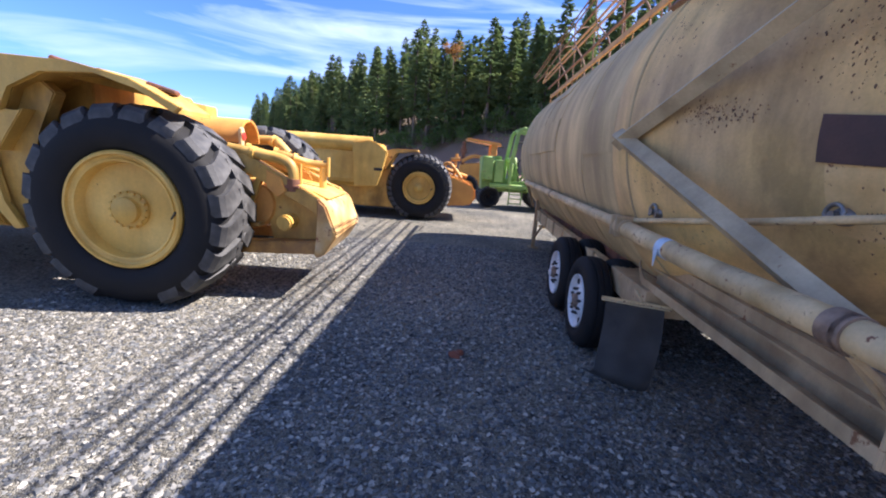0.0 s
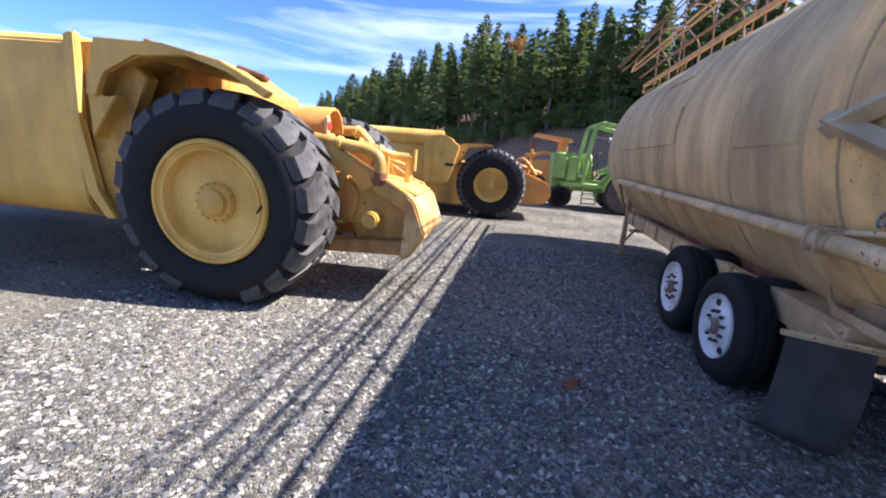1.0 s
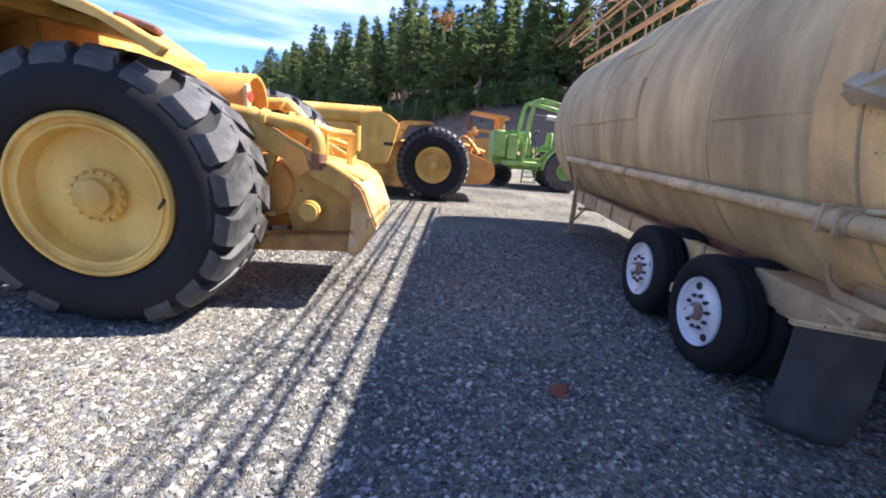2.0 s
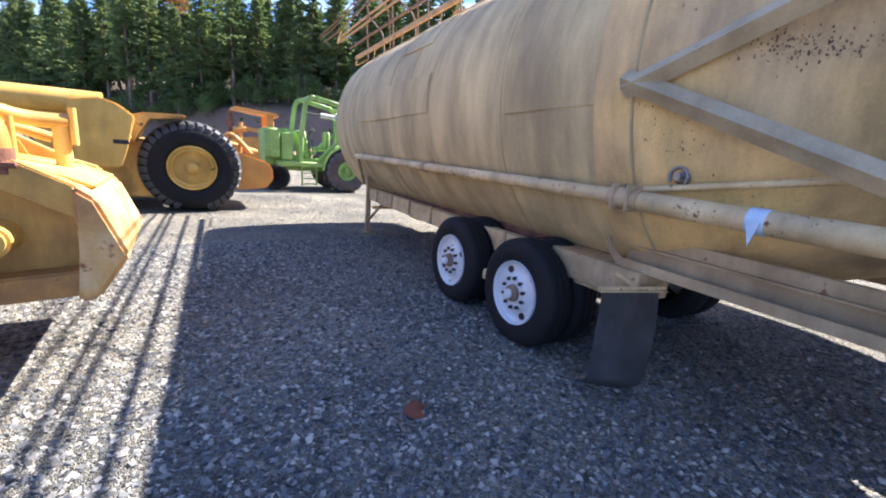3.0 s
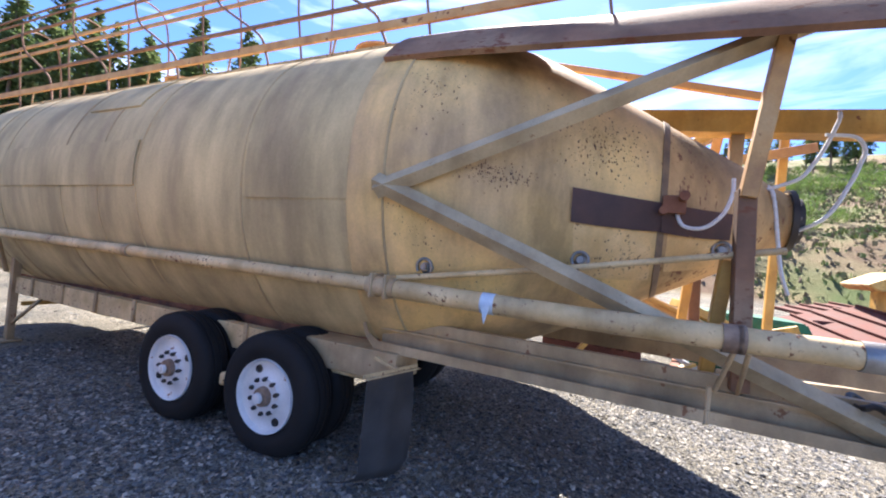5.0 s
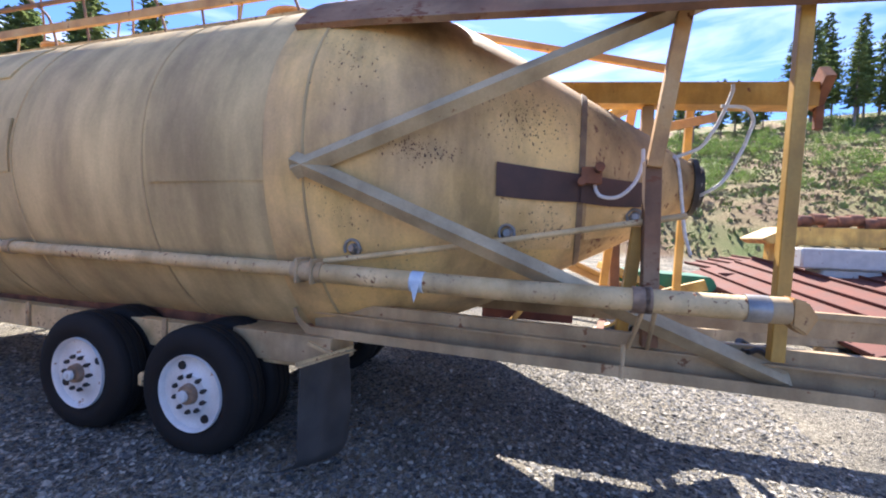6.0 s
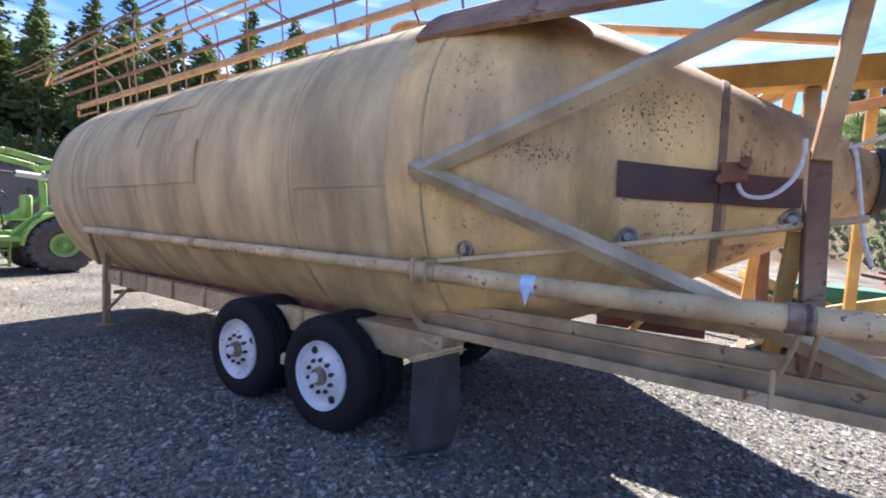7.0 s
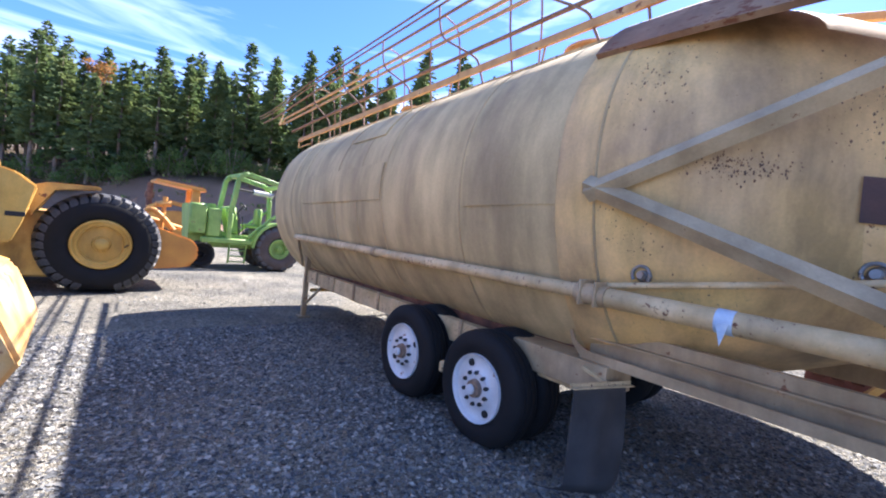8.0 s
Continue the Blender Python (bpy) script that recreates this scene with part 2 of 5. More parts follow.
def gravel_material():
    """Packed crushed rock: stones of two sizes by Voronoi cells, with dust between them."""
    m = bpy.data.materials.new("crushed_rock_ground")
    m.use_nodes = True
    n, l = m.node_tree.nodes, m.node_tree.links
    b = n["Principled BSDF"]
    b.inputs["Roughness"].default_value = 0.9
    b.inputs["Specular IOR Level"].default_value = 0.25
    co = n.new("ShaderNodeTexCoord")
    colour, height = None, None
    for size, lo, hi in ((34.0, 0.08, 0.60), (100.0, 0.10, 0.56)):
        v = n.new("ShaderNodeTexVoronoi")
        v.inputs["Scale"].default_value = size
        l.new(co.outputs["Object"], v.inputs["Vector"])
        bw = n.new("ShaderNodeSeparateColor")
        l.new(v.outputs["Color"], bw.inputs["Color"])
        r = n.new("ShaderNodeMapRange")
        r.inputs["To Min"].default_value, r.inputs["To Max"].default_value = lo, hi
        l.new(bw.outputs["Red"], r.inputs["Value"])
        h = n.new("ShaderNodeMath")
        h.operation = "MULTIPLY_ADD"
        h.inputs[1].default_value, h.inputs[2].default_value = -1.2, 0.8
        l.new(v.outputs["Distance"], h.inputs[0])
        if colour is None:
            colour, height = r.outputs["Result"], h.outputs[0]
        else:
            mx, add = n.new("ShaderNodeMath"), n.new("ShaderNodeMath")
            mx.operation, add.operation = "ADD", "ADD"
            l.new(colour, mx.inputs[0]), l.new(r.outputs["Result"], mx.inputs[1])
            l.new(height, add.inputs[0]), l.new(h.outputs[0], add.inputs[1])
            colour, height = mx.outputs[0], add.outputs[0]
    big = n.new("ShaderNodeTexNoise")
    big.inputs["Scale"].default_value, big.inputs["Detail"].default_value = 0.5, 8.0
    l.new(co.outputs["Object"], big.inputs["Vector"])
    tint = n.new("ShaderNodeValToRGB")
    e = tint.color_ramp.elements
    e[0].position, e[1].position = 0.32, 0.68
    e[0].color, e[1].color = (0.225, 0.222, 0.195, 1), (0.57, 0.52, 0.395, 1)
    l.new(big.outputs["Fac"], tint.inputs["Fac"])
    mul = n.new("ShaderNodeMix")
    mul.data_type, mul.blend_type = "RGBA", "MULTIPLY"
    mul.inputs[0].default_value = 1.0
    l.new(tint.outputs["Color"], mul.inputs[6])
    l.new(colour, mul.inputs[7])
    # far off the yard: grassy slopes and bare earth banks
    far = n.new("ShaderNodeTexNoise")
    far.inputs["Scale"].default_value, far.inputs["Detail"].default_value = 0.09, 10.0
    l.new(co.outputs["Object"], far.inputs["Vector"])
    hillc = n.new("ShaderNodeValToRGB")
    e = hillc.color_ramp.elements
    e[0].position, e[1].position = 0.36, 0.62
    e[0].color, e[1].color = (0.15, 0.10, 0.06, 1), (0.10, 0.135, 0.038, 1)
    e.new(0.47).color = (0.23, 0.19, 0.095, 1)
    l.new(far.outputs["Fac"], hillc.inputs["Fac"])
    sep = n.new("ShaderNodeSeparateXYZ")
    l.new(co.outputs["Object"], sep.inputs["Vector"])
    up = n.new("ShaderNodeMapRange")
    up.inputs["From Min"].default_value, up.inputs["From Max"].default_value = 0.15, 0.7
    l.new(sep.outputs["Z"], up.inputs["Value"])
    fin = n.new("ShaderNodeMix")
    fin.data_type = "RGBA"
    l.new(up.outputs["Result"], fin.inputs[0])
    l.new(mul.outputs[2], fin.inputs[6])
    bank = n.new("ShaderNodeMapRange")
    bank.inputs["From Min"].default_value, bank.inputs["From Max"].default_value = 15.0, 30.0
    bank.inputs["To Max"].default_value = 0.8
    l.new(sep.outputs["Y"], bank.inputs["Value"])
    earth = n.new("ShaderNodeMix")
    earth.data_type = "RGBA"
    l.new(bank.outputs["Result"], earth.inputs[0])
    l.new(hillc.outputs["Color"], earth.inputs[6])
    earth.inputs[7].default_value = (0.33, 0.205, 0.14, 1)
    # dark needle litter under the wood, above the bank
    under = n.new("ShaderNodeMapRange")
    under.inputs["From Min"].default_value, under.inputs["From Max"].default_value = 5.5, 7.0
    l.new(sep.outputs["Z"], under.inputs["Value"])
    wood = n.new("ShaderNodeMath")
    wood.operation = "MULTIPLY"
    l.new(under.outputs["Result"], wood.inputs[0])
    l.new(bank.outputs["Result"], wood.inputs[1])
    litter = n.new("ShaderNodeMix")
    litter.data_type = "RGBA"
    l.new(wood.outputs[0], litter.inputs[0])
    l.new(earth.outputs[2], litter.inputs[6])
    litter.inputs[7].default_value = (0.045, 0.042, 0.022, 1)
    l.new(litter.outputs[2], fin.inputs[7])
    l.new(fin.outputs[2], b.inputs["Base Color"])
    bp = n.new("ShaderNodeBump")
    bp.inputs["Strength"].default_value, bp.inputs["Distance"].default_value = 1.0, 0.03
    l.new(height, bp.inputs["Height"])
    l.new(bp.outputs["Normal"], b.inputs["Normal"])
    return m


M_GROUND = gravel_material()


# ---- building helpers ----
def empty(name, m, label, category, group="", kind=""):
    ob = new(name)
    ob.matrix_world = m
    ob.empty_display_size = 0.2
    return tagged(ob, label, category, group, kind)


def mesh_of(name, bm, mat, smooth=40):
    me = bpy.data.meshes.new(name)
    bmesh.ops.recalc_face_normals(bm, faces=bm.faces)
    if smooth:
        for e in bm.edges:
            e.smooth = not (len(e.link_faces) == 2 and e.calc_face_angle(0) > radians(smooth))
        for q in bm.faces:
            q.smooth = True
    bm.to_mesh(me)
    bm.free()
    me.materials.append(mat)
    return me


def part(name, bm, mat, parent=None, label="", smooth=40, at=None):
    ob = new(name, mesh_of(name, bm, mat, smooth))
    if parent:
        ob.parent = parent
    if at is not None:
        ob.matrix_basis = at
    return tagged(ob, label)


def thing(name, bm, mat, label, category, group="", kind="", smooth=40):
    return tagged(part(name, bm, mat, None, "", smooth), label, category, group, kind)


def box(bm, centre, size, m=None, bevel=0.006):
    r = bmesh.ops.create_cube(bm, size=1)
    mm = Matrix.Translation(centre) @ (m or Matrix()) @ Matrix.Diagonal((*size, 1))
    bmesh.ops.transform(bm, matrix=mm, verts=r["verts"])
    if bevel:
        ed = list({e for v in r["verts"] for e in v.link_edges})
        bmesh.ops.bevel(bm, geom=ed, offset=min(bevel, min(size) * 0.3), segments=1, affect="EDGES")
    return bm


def frame_to(a, b, up=(0, 0, 1)):
    """A frame at a whose y axis points to b."""
    a, b = Vector(a), Vector(b)
    y = (b - a).normalized()
    x = y.cross(Vector(up))
    x = x.normalized() if x.length > 1e-4 else Vector((1, 0, 0))
    z = x.cross(y)
    return Matrix(((x.x, y.x, z.x, a.x), (x.y, y.y, z.y, a.y), (x.z, y.z, z.z, a.z), (0, 0, 0, 1))), (b - a).length


def bar(bm, a, b, w, h, up=(0, 0, 1), bevel=0.005):
    """A box section bar from a to b, w wide and h high."""
    m, n = frame_to(a, b, up)
    r = bmesh.ops.create_cube(bm, size=1)
    bmesh.ops.transform(bm, matrix=m @ Matrix.Translation((0, n / 2, 0)) @ Matrix.Diagonal((w, n, h, 1)), verts=r["verts"])
    if bevel:
        bmesh.ops.bevel(bm, geom=list({e for v in r["verts"] for e in v.link_edges}), offset=bevel, segments=1, affect="EDGES")
    return bm


def section(bm, a, b, outline, up=(0, 0, 1)):
    """A bar from a to b with the closed outline [(x, z), ...] as its section."""
    m, n = frame_to(a, b, up)
    rings = [[bm.verts.new(m @ Vector((x, y, z))) for x, z in outline] for y in (0, n)]
    k = len(outline)
    for i in range(k):
        bm.faces.new((rings[0][i], rings[0][(i + 1) % k], rings[1][(i + 1) % k], rings[1][i]))
    bm.faces.new(rings[0][::-1])
    bm.faces.new(rings[1])
    return bm


def angle_iron(w, h, t):
    return [(0, 0), (w, 0), (w, t), (t, t), (t, h), (0, h)]


def channel(w, h, t):
    """A C section, open to +x, back at x = 0, from z = 0 to h."""
    return [(0, 0), (w, 0), (w, t), (t, t), (t, h - t), (w, h - t), (w, h), (0, h)]


def rod(bm, points, r, seg=10, cap=True):
    """A round bar along the points."""
    pts = [Vector(p) for p in points]
    rings = []
    for i, p in enumerate(pts):
        d = (pts[min(i + 1, len(pts) - 1)] - pts[max(i - 1, 0)]).normalized()
        x = d.cross(Vector((0.13, 0.21, 0.97)))
        x = x.normalized() if x.length > 1e-3 else Vector((1, 0, 0))
        y = d.cross(x)
        rings.append([bm.verts.new(p + r * (math.cos(a) * x + math.sin(a) * y)) for a in (k * math.tau / seg for k in range(seg))])
    for u, v in zip(rings, rings[1:]):
        for k in range(seg):
            bm.faces.new((u[k], u[(k + 1) % seg], v[(k + 1) % seg], v[k]))
    if cap:
        bm.faces.new(rings[0][::-1])
        bm.faces.new(rings[-1])
    return bm


def curve(points, n=8):
    """A smooth run of points through those given."""
    p = [Vector(q) for q in points]
    p = [2 * p[0] - p[1], *p, 2 * p[-1] - p[-2]]
    out = []
    for a, b, c, d in zip(p, p[1:], p[2:], p[3:]):
        for k in range(n):
            t = k / n
            out.append(0.5 * (2 * b + (c - a) * t + (2 * a - 5 * b + 4 * c - d) * t * t + (3 * b - a - 3 * c + d) * t ** 3))
    return [*out, p[-2]]


def lathe(bm, profile, axis="y", seg=48, centre=(0, 0, 0), caps=True):
    """Turns [(along, radius), ...] about an axis."""
    rings = []
    for a, r in profile:
        ring = []
        for k in range(seg):
            t = k * math.tau / seg
            c, s = r * math.cos(t), r * math.sin(t)
            ring.append(bm.verts.new(Vector((a, c, s) if axis == "x" else (c, a, s) if axis == "y" else (c, s, a)) + Vector(centre)))
        rings.append(ring)
    for u, v in zip(rings, rings[1:]):
        for k in range(seg):
            bm.faces.new((u[k], u[(k + 1) % seg], v[(k + 1) % seg], v[k]))
    for ring, r in ((rings[0], profile[0][1]), (rings[-1], profile[-1][1])):
        if caps and r > 1e-4:
            bm.faces.new(ring)
    bmesh.ops.remove_doubles(bm, verts=bm.verts, dist=1e-5)
    return bm


def prism(bm, outline, axis, lo, hi, bevel=0.012):
    """A plate: the outline [(u, v), ...] in the plane across the axis, from lo to hi along it."""
    def at(u, v, w):
        return (w, u, v) if axis == "x" else (u, w, v) if axis == "y" else (u, v, w)
    a = [bm.verts.new(at(u, v, lo)) for u, v in outline]
    b = [bm.verts.new(at(u, v, hi)) for u, v in outline]
    k = len(outline)
    faces = [bm.faces.new(a[::-1]), bm.faces.new(b)]
    faces += [bm.faces.new((a[i], a[(i + 1) % k], b[(i + 1) % k], b[i])) for i in range(k)]
    if bevel:
        bmesh.ops.bevel(bm, geom=list({e for q in faces for e in q.edges}), offset=bevel, segments=2, affect="EDGES", clamp_overlap=True)
    return bm


def B():
    return bmesh.new()


# ---- ground ----
def height(x, y):
    """Flat yard, an earth bank with woods on the north, a grassy hill on the east."""
    u = y + 1.1 * x - 60 + 3 * noise.noise((x * 0.03, y * 0.03, 0))
    if x < -8:
        u -= (-8 - x) * 0.45
    v = x - 0.35 * y - 42 + 3 * noise.noise((x * 0.05, y * 0.05, 5))
    z = 0.0
    if u > 0:
        z = 6.5 * (1 - math.exp(-u / 7)) + 0.12 * u
    if v > 0:
        z = max(z, 0.30 * v + 2.2 * (1 - math.exp(-v / 5)) + 1.5 * noise.noise((x * 0.08, y * 0.08, 2)) * min(v / 10, 1))
    return min(z, 42.0)


def ground():
    bm = B()
    steps = [0, 6, 12, 18, 24, 30, 36, 42, 48, 54, 60, 66, 72, 80, 90, 100, 115, 130, 150, 180, 230, 320, 500, 900]
    ax = [-s for s in steps[:0:-1]] + steps
    rows = [[bm.verts.new((x, y, height(x, y))) for x in ax] for y in ax]
    for r, s in zip(rows, rows[1:]):
        for i in range(len(ax) - 1):
            bm.faces.new((r[i], r[i + 1], s[i + 1], s[i]))
    thing("ground", bm, M_GROUND, "grey crushed rock yard with grassy slopes beyond", "ground", kind="structure", smooth=180)


ground()


# ---- tank trailer ----
TX, R0 = 1.44, 1.53            # tank axis and radius
trailer = empty("tank_trailer", pose(0, 0, 0, 0, 0, -3.5), "long dusty yellow tank trailer with a tapered rear cone, on gravel", "tank trailer")


def tank_z(y):
    return 2.465 - 0.014 * y if y > -1.1 else 2.48 + (y + 1.1) * 0.045


def squeeze(y):
    """How much narrower than high the cone is."""
    return float(np.interp(y, [-3.9, -3.2, -2.35, -1.5, -1.06], [1.0, 0.86, 0.85, 0.97, 1.0]))


def turned_shell(bm, rows, seg=72, dents=0.0):
    """Rings (y, radius) about the tank's axis, slightly dented."""
    rings = []
    for y, r in rows:
        ring = []
        for k in range(seg):
            t = k * math.tau / seg
            q = r + dents * noise.noise((y * 1.1, math.cos(t) * 2.2, math.sin(t) * 2.2))
            deep = 1 + (0.13 * min(max((y + 1.9) / 1.1, 0), 1) if math.sin(t) < 0 else 0)
            ring.append(bm.verts.new((TX + q * squeeze(y) * math.cos(t), y, tank_z(y) + deep * q * math.sin(t))))
        rings.append(ring)
    for u, v in zip(rings, rings[1:]):
        for k in range(seg):
            bm.faces.new((u[k], u[(k + 1) % seg], v[(k + 1) % seg], v[k]))
    return rings


bm = B()
rings = turned_shell(bm, [(-1.06, R0), *[(-0.85 + 0.38 * i, R0) for i in range(20)], (6.62, R0 - 0.02), (6.75, R0 - 0.10), (6.86, R0 - 0.30), (6.94, R0 - 0.65), (6.98, 0.5)], 96, 0.018)
bm.faces.new(rings[-1])
shell = part("tank_shell", bm, M_TANK, trailer, "dull brown dusty cylindrical shell")
for y in (0.42, 1.95, 2.66, 3.45, 4.95, 5.5):
    bm = B()
    turned_shell(bm, [(y - 0.011, R0 + 0.001), (y - 0.007, R0 + 0.008), (y + 0.007, R0 + 0.008), (y + 0.011, R0 + 0.001)], 72, 0.018)
    part("weld_seam", bm, M_WELD, shell)


def skin(name, y0, y1, a0, a1, thick, mat, parent, label="", rad=None, n=14):
    """A plate bent to the tank, from y0 to y1 and from angle a0 to a1 (degrees, 180 is the near side)."""
    bm = B()
    lo_a, hi_a = [(lambda f, a=a: a[0] + (a[1] - a[0]) * f) if isinstance(a, tuple) else (lambda f, a=a: a) for a in (a0, a1)]
    grid = []
    for up in (0.002, thick):
        rows = []
        for i in range(9):
            y = y0 + (y1 - y0) * i / 8
            r = (rad(y) if rad else R0) + up
            rows.append([bm.verts.new((TX + r * (squeeze(y) if rad else 1) * math.cos(radians(a)), y, tank_z(y) + r * math.sin(radians(a)))) for a in (lo_a(i / 8) + (hi_a(i / 8) - lo_a(i / 8)) * k / n for k in range(n + 1))])
        grid.append(rows)
    for rows in grid:
        for u, v in zip(rows, rows[1:]):
            for k in range(n):
                bm.faces.new((u[k], u[k + 1], v[k + 1], v[k]))
    lo, hi = grid
    loop = lambda g: g[0] + [r[-1] for r in g[1:]] + g[-1][-2::-1] + [r[0] for r in g[-2:0:-1]]
    p, q = loop(lo), loop(hi)
    for k in range(len(p)):
        bm.faces.new((p[k], p[(k + 1) % len(p)], q[(k + 1) % len(p)], q[k]))
    return part(name, bm, mat, parent, label)


skin("repair_patch", 1.98, 4.9, 168, 186, 0.02, M_TANK, shell)
skin("repair_patch", 2.35, 3.35, 128, 150, 0.02, M_TANK, shell)
skin("repair_patch", -0.75, 0.35, 172, 190, 0.018, M_TANK, shell)
bm = B()
turned_shell(bm, [(-0.74, R0 + 0.002), (-0.75, R0 + 0.012), (-1.04, R0 + 0.012), (-1.055, R0 + 0.002)], 96, 0.018)
part("collar_plate", bm, M_CONE, shell, "cleaner yellow collar band")

bm = B()
turned_shell(bm, [(-1.056, R0 + 0.002), (-1.060, R0 + 0.012), (-1.070, R0 + 0.011), (-1.076, R0 - 0.002)], 96, 0.018)
part("weld_seam", bm, M_WELD, shell, "rust-brown weld ridge")
CONE = [(-1.06, 1.53), (-1.2, 1.52), (-1.4, 1.495), (-1.6, 1.45), (-1.85, 1.365), (-2.1, 1.25), (-2.4, 1.085), (-2.7, 0.905), (-2.95, 0.755)]
TIP = [(-2.95, 0.755), (-3.2, 0.61), (-3.5, 0.43), (-3.7, 0.29), (-3.82, 0.22), (-3.86, 0.215)]


def cone_r(y):
    rows = (CONE + TIP)[::-1]
    return float(np.interp(y, [a for a, _ in rows], [b for _, b in rows]))


bm = B()
turned_shell(bm, CONE, 72, 0.008)
cone = part("rear_cone", bm, M_CONE, trailer, "worn yellow rear cone with dark rust specks")
bm = B()
rings = turned_shell(bm, TIP, 72, 0.006)
bm.faces.new(rings[-1])
tip = part("cone_tip", bm, M_TIP, trailer, "rust-streaked cone tip")
bm = B()
turned_shell(bm, [(-2.925, cone_r(-2.925) + 0.002), (-2.93, cone_r(-2.93) + 0.009), (-2.97, cone_r(-2.97) + 0.009), (-2.975, cone_r(-2.975) + 0.002)])
part("cone_band", bm, M_BANDED, tip, "dull brown band round the cone")
bm = B()
lathe(bm, [(-3.84, 0.20), (-3.84, 0.245), (-3.88, 0.245), (-3.88, 0.19), (-3.93, 0.18), (-3.93, 0.0)], "y", 40, (TX, 0, 2.355))
flange = part("outlet_flange", bm, M_BLACK, tip, "black bolted outlet flange")
for k in range(12):
    t = k * math.tau / 12
    bm = B()
    lathe(bm, [(-3.895, 0.0), (-3.895, 0.014), (-3.87, 0.014)], "y", 6, (TX + 0.218 * math.cos(t), 0, 2.355 + 0.218 * math.sin(t)))
    part("bolt", bm, M_STEEL, flange)
# dark plate welded along the cone
skin("side_plate", -2.95, -2.34, (181.7, 180), (197.5, 192.6), 0.03, M_DARKPLATE, cone, "dark brown rusted side plate", cone_r)
skin("side_plate", -3.42, -2.95, (184.5, 181.7), (206, 197.5), 0.045, M_DARKPLATE, tip, "dark brown rusted side plate", cone_r)
skin("clean_patch", -2.90, -2.36, (197.8, 193.0), (230, 214), 0.004, M_PATCH, cone, "cleaner yellow paint below the plate", cone_r)
skin("clean_patch", -3.36, -3.0, (206, 199), (236, 226), 0.004, M_PATCH, tip, "cleaner yellow paint below the plate", cone_r)


def flakes(n, y0, y1, a0, a1, seed, parent):
    """Small patches of flaked paint on the cone."""
    g = random.Random(seed)
    bm = B()
    for _ in range(n):
        y, a = g.gauss((y0 + y1) / 2, (y1 - y0) / 4), radians(g.gauss((a0 + a1) / 2, (a1 - a0) / 4))
        if y > -1.08:
            continue
        s = 0.0015 + 0.0055 * g.random() ** 2
        k = g.randrange(5, 8)
        ring = []
        for i in range(k):
            t = i * math.tau / k
            yy, aa = y + s * g.uniform(0.5, 1.2) * math.cos(t), a + s * g.uniform(0.8, 2.4) * math.sin(t) / cone_r(y)
            r = cone_r(yy) + 0.010
            ring.append(bm.verts.new((TX + r * squeeze(yy) * math.cos(aa), yy, tank_z(yy) + r * math.sin(aa))))
        bm.faces.new(ring)
    return tagged(part("flaked_paint", bm, M_FLAKE, parent, "dark patches of flaked paint"), kind="stuff")


flakes(240, -2.1, -1.55, 176, 183, 3, cone)
flakes(130, -1.6, -1.08, 140, 170, 4, cone)
flakes(100, -1.5, -1.06, 190, 212, 5, cone)
flakes(420, -2.9, -2.1, 140, 178, 6, cone)
flakes(90, -2.9, -2.3, 196, 235, 8, cone)
bm = B()
x = TX - squeeze(-3.0) * cone_r(-3.0) - 0.05
box(bm, (x, -3.02, 2.36), (0.08, 0.15, 0.13))
lathe(bm, [(-0.09, 0), (-0.09, 0.035), (0.02, 0.035), (0.02, 0)], "x", 12, (x - 0.05, -3.07, 2.41))
lathe(bm, [(-0.06, 0), (-0.06, 0.03), (0.02, 0.03), (0.02, 0)], "x", 12, (x - 0.04, -2.95, 2.31))
part("valve_block", bm, M_RUST, tip, "rusty valve block")
for y, z in ((-1.37, 1.745), (-2.42, 1.90), (-3.38, 2.07)):
    r = cone_r(y)
    x = TX - squeeze(y) * math.sqrt(max(r * r - (z - tank_z(y)) ** 2, 0.01))
    bm = B()
    lathe(bm, [(-0.03, 0.0), (-0.03, 0.03), (0.0, 0.055), (0.05, 0.055)], "x", 20, (x - 0.01, y, z))
    lathe(bm, [(-0.06, 0.0), (-0.06, 0.024), (-0.01, 0.024)], "x", 16, (x - 0.01, y, z))
    lug = part("lifting_lug", bm, M_STEEL, cone, "round grey steel fitting")
    bm = B()
    rod(bm, [(x - 0.05, y + 0.06 * math.cos(a), z + 0.06 * math.sin(a)) for a in (k * math.pi / 10 for k in range(-2, 13))], 0.012, 8)
    part("shackle", bm, M_STEEL, lug)

# hidden plate added on the far side to shade ground, tapering with the cone
bm = B()
prism(bm, [(1.95, 0.3), (4.85, 0.3), (4.85, -0.9), (4.6, -1.7), (3.75, -2.5), (2.9, -3.4), (2.5, -3.95), (1.95, -3.3)], "z", 1.19, 1.22, 0.005)
part("far_shade_plate", bm, M_BEAM, trailer, "hidden tan plate added on the far side to shade the ground")

# second added plate, hidden behind the pipe, keeps sun off the ground below
bm = B()
prism(bm, [(0.95, -2.6), (1.95, -2.6), (1.95, -3.3), (2.4, -3.95), (0.95, -3.95)], "z", 1.33, 1.35, 0.004)
part("tip_shade_plate", bm, M_BEAM, trailer, "hidden tan plate added under the cone's tip to block sun")

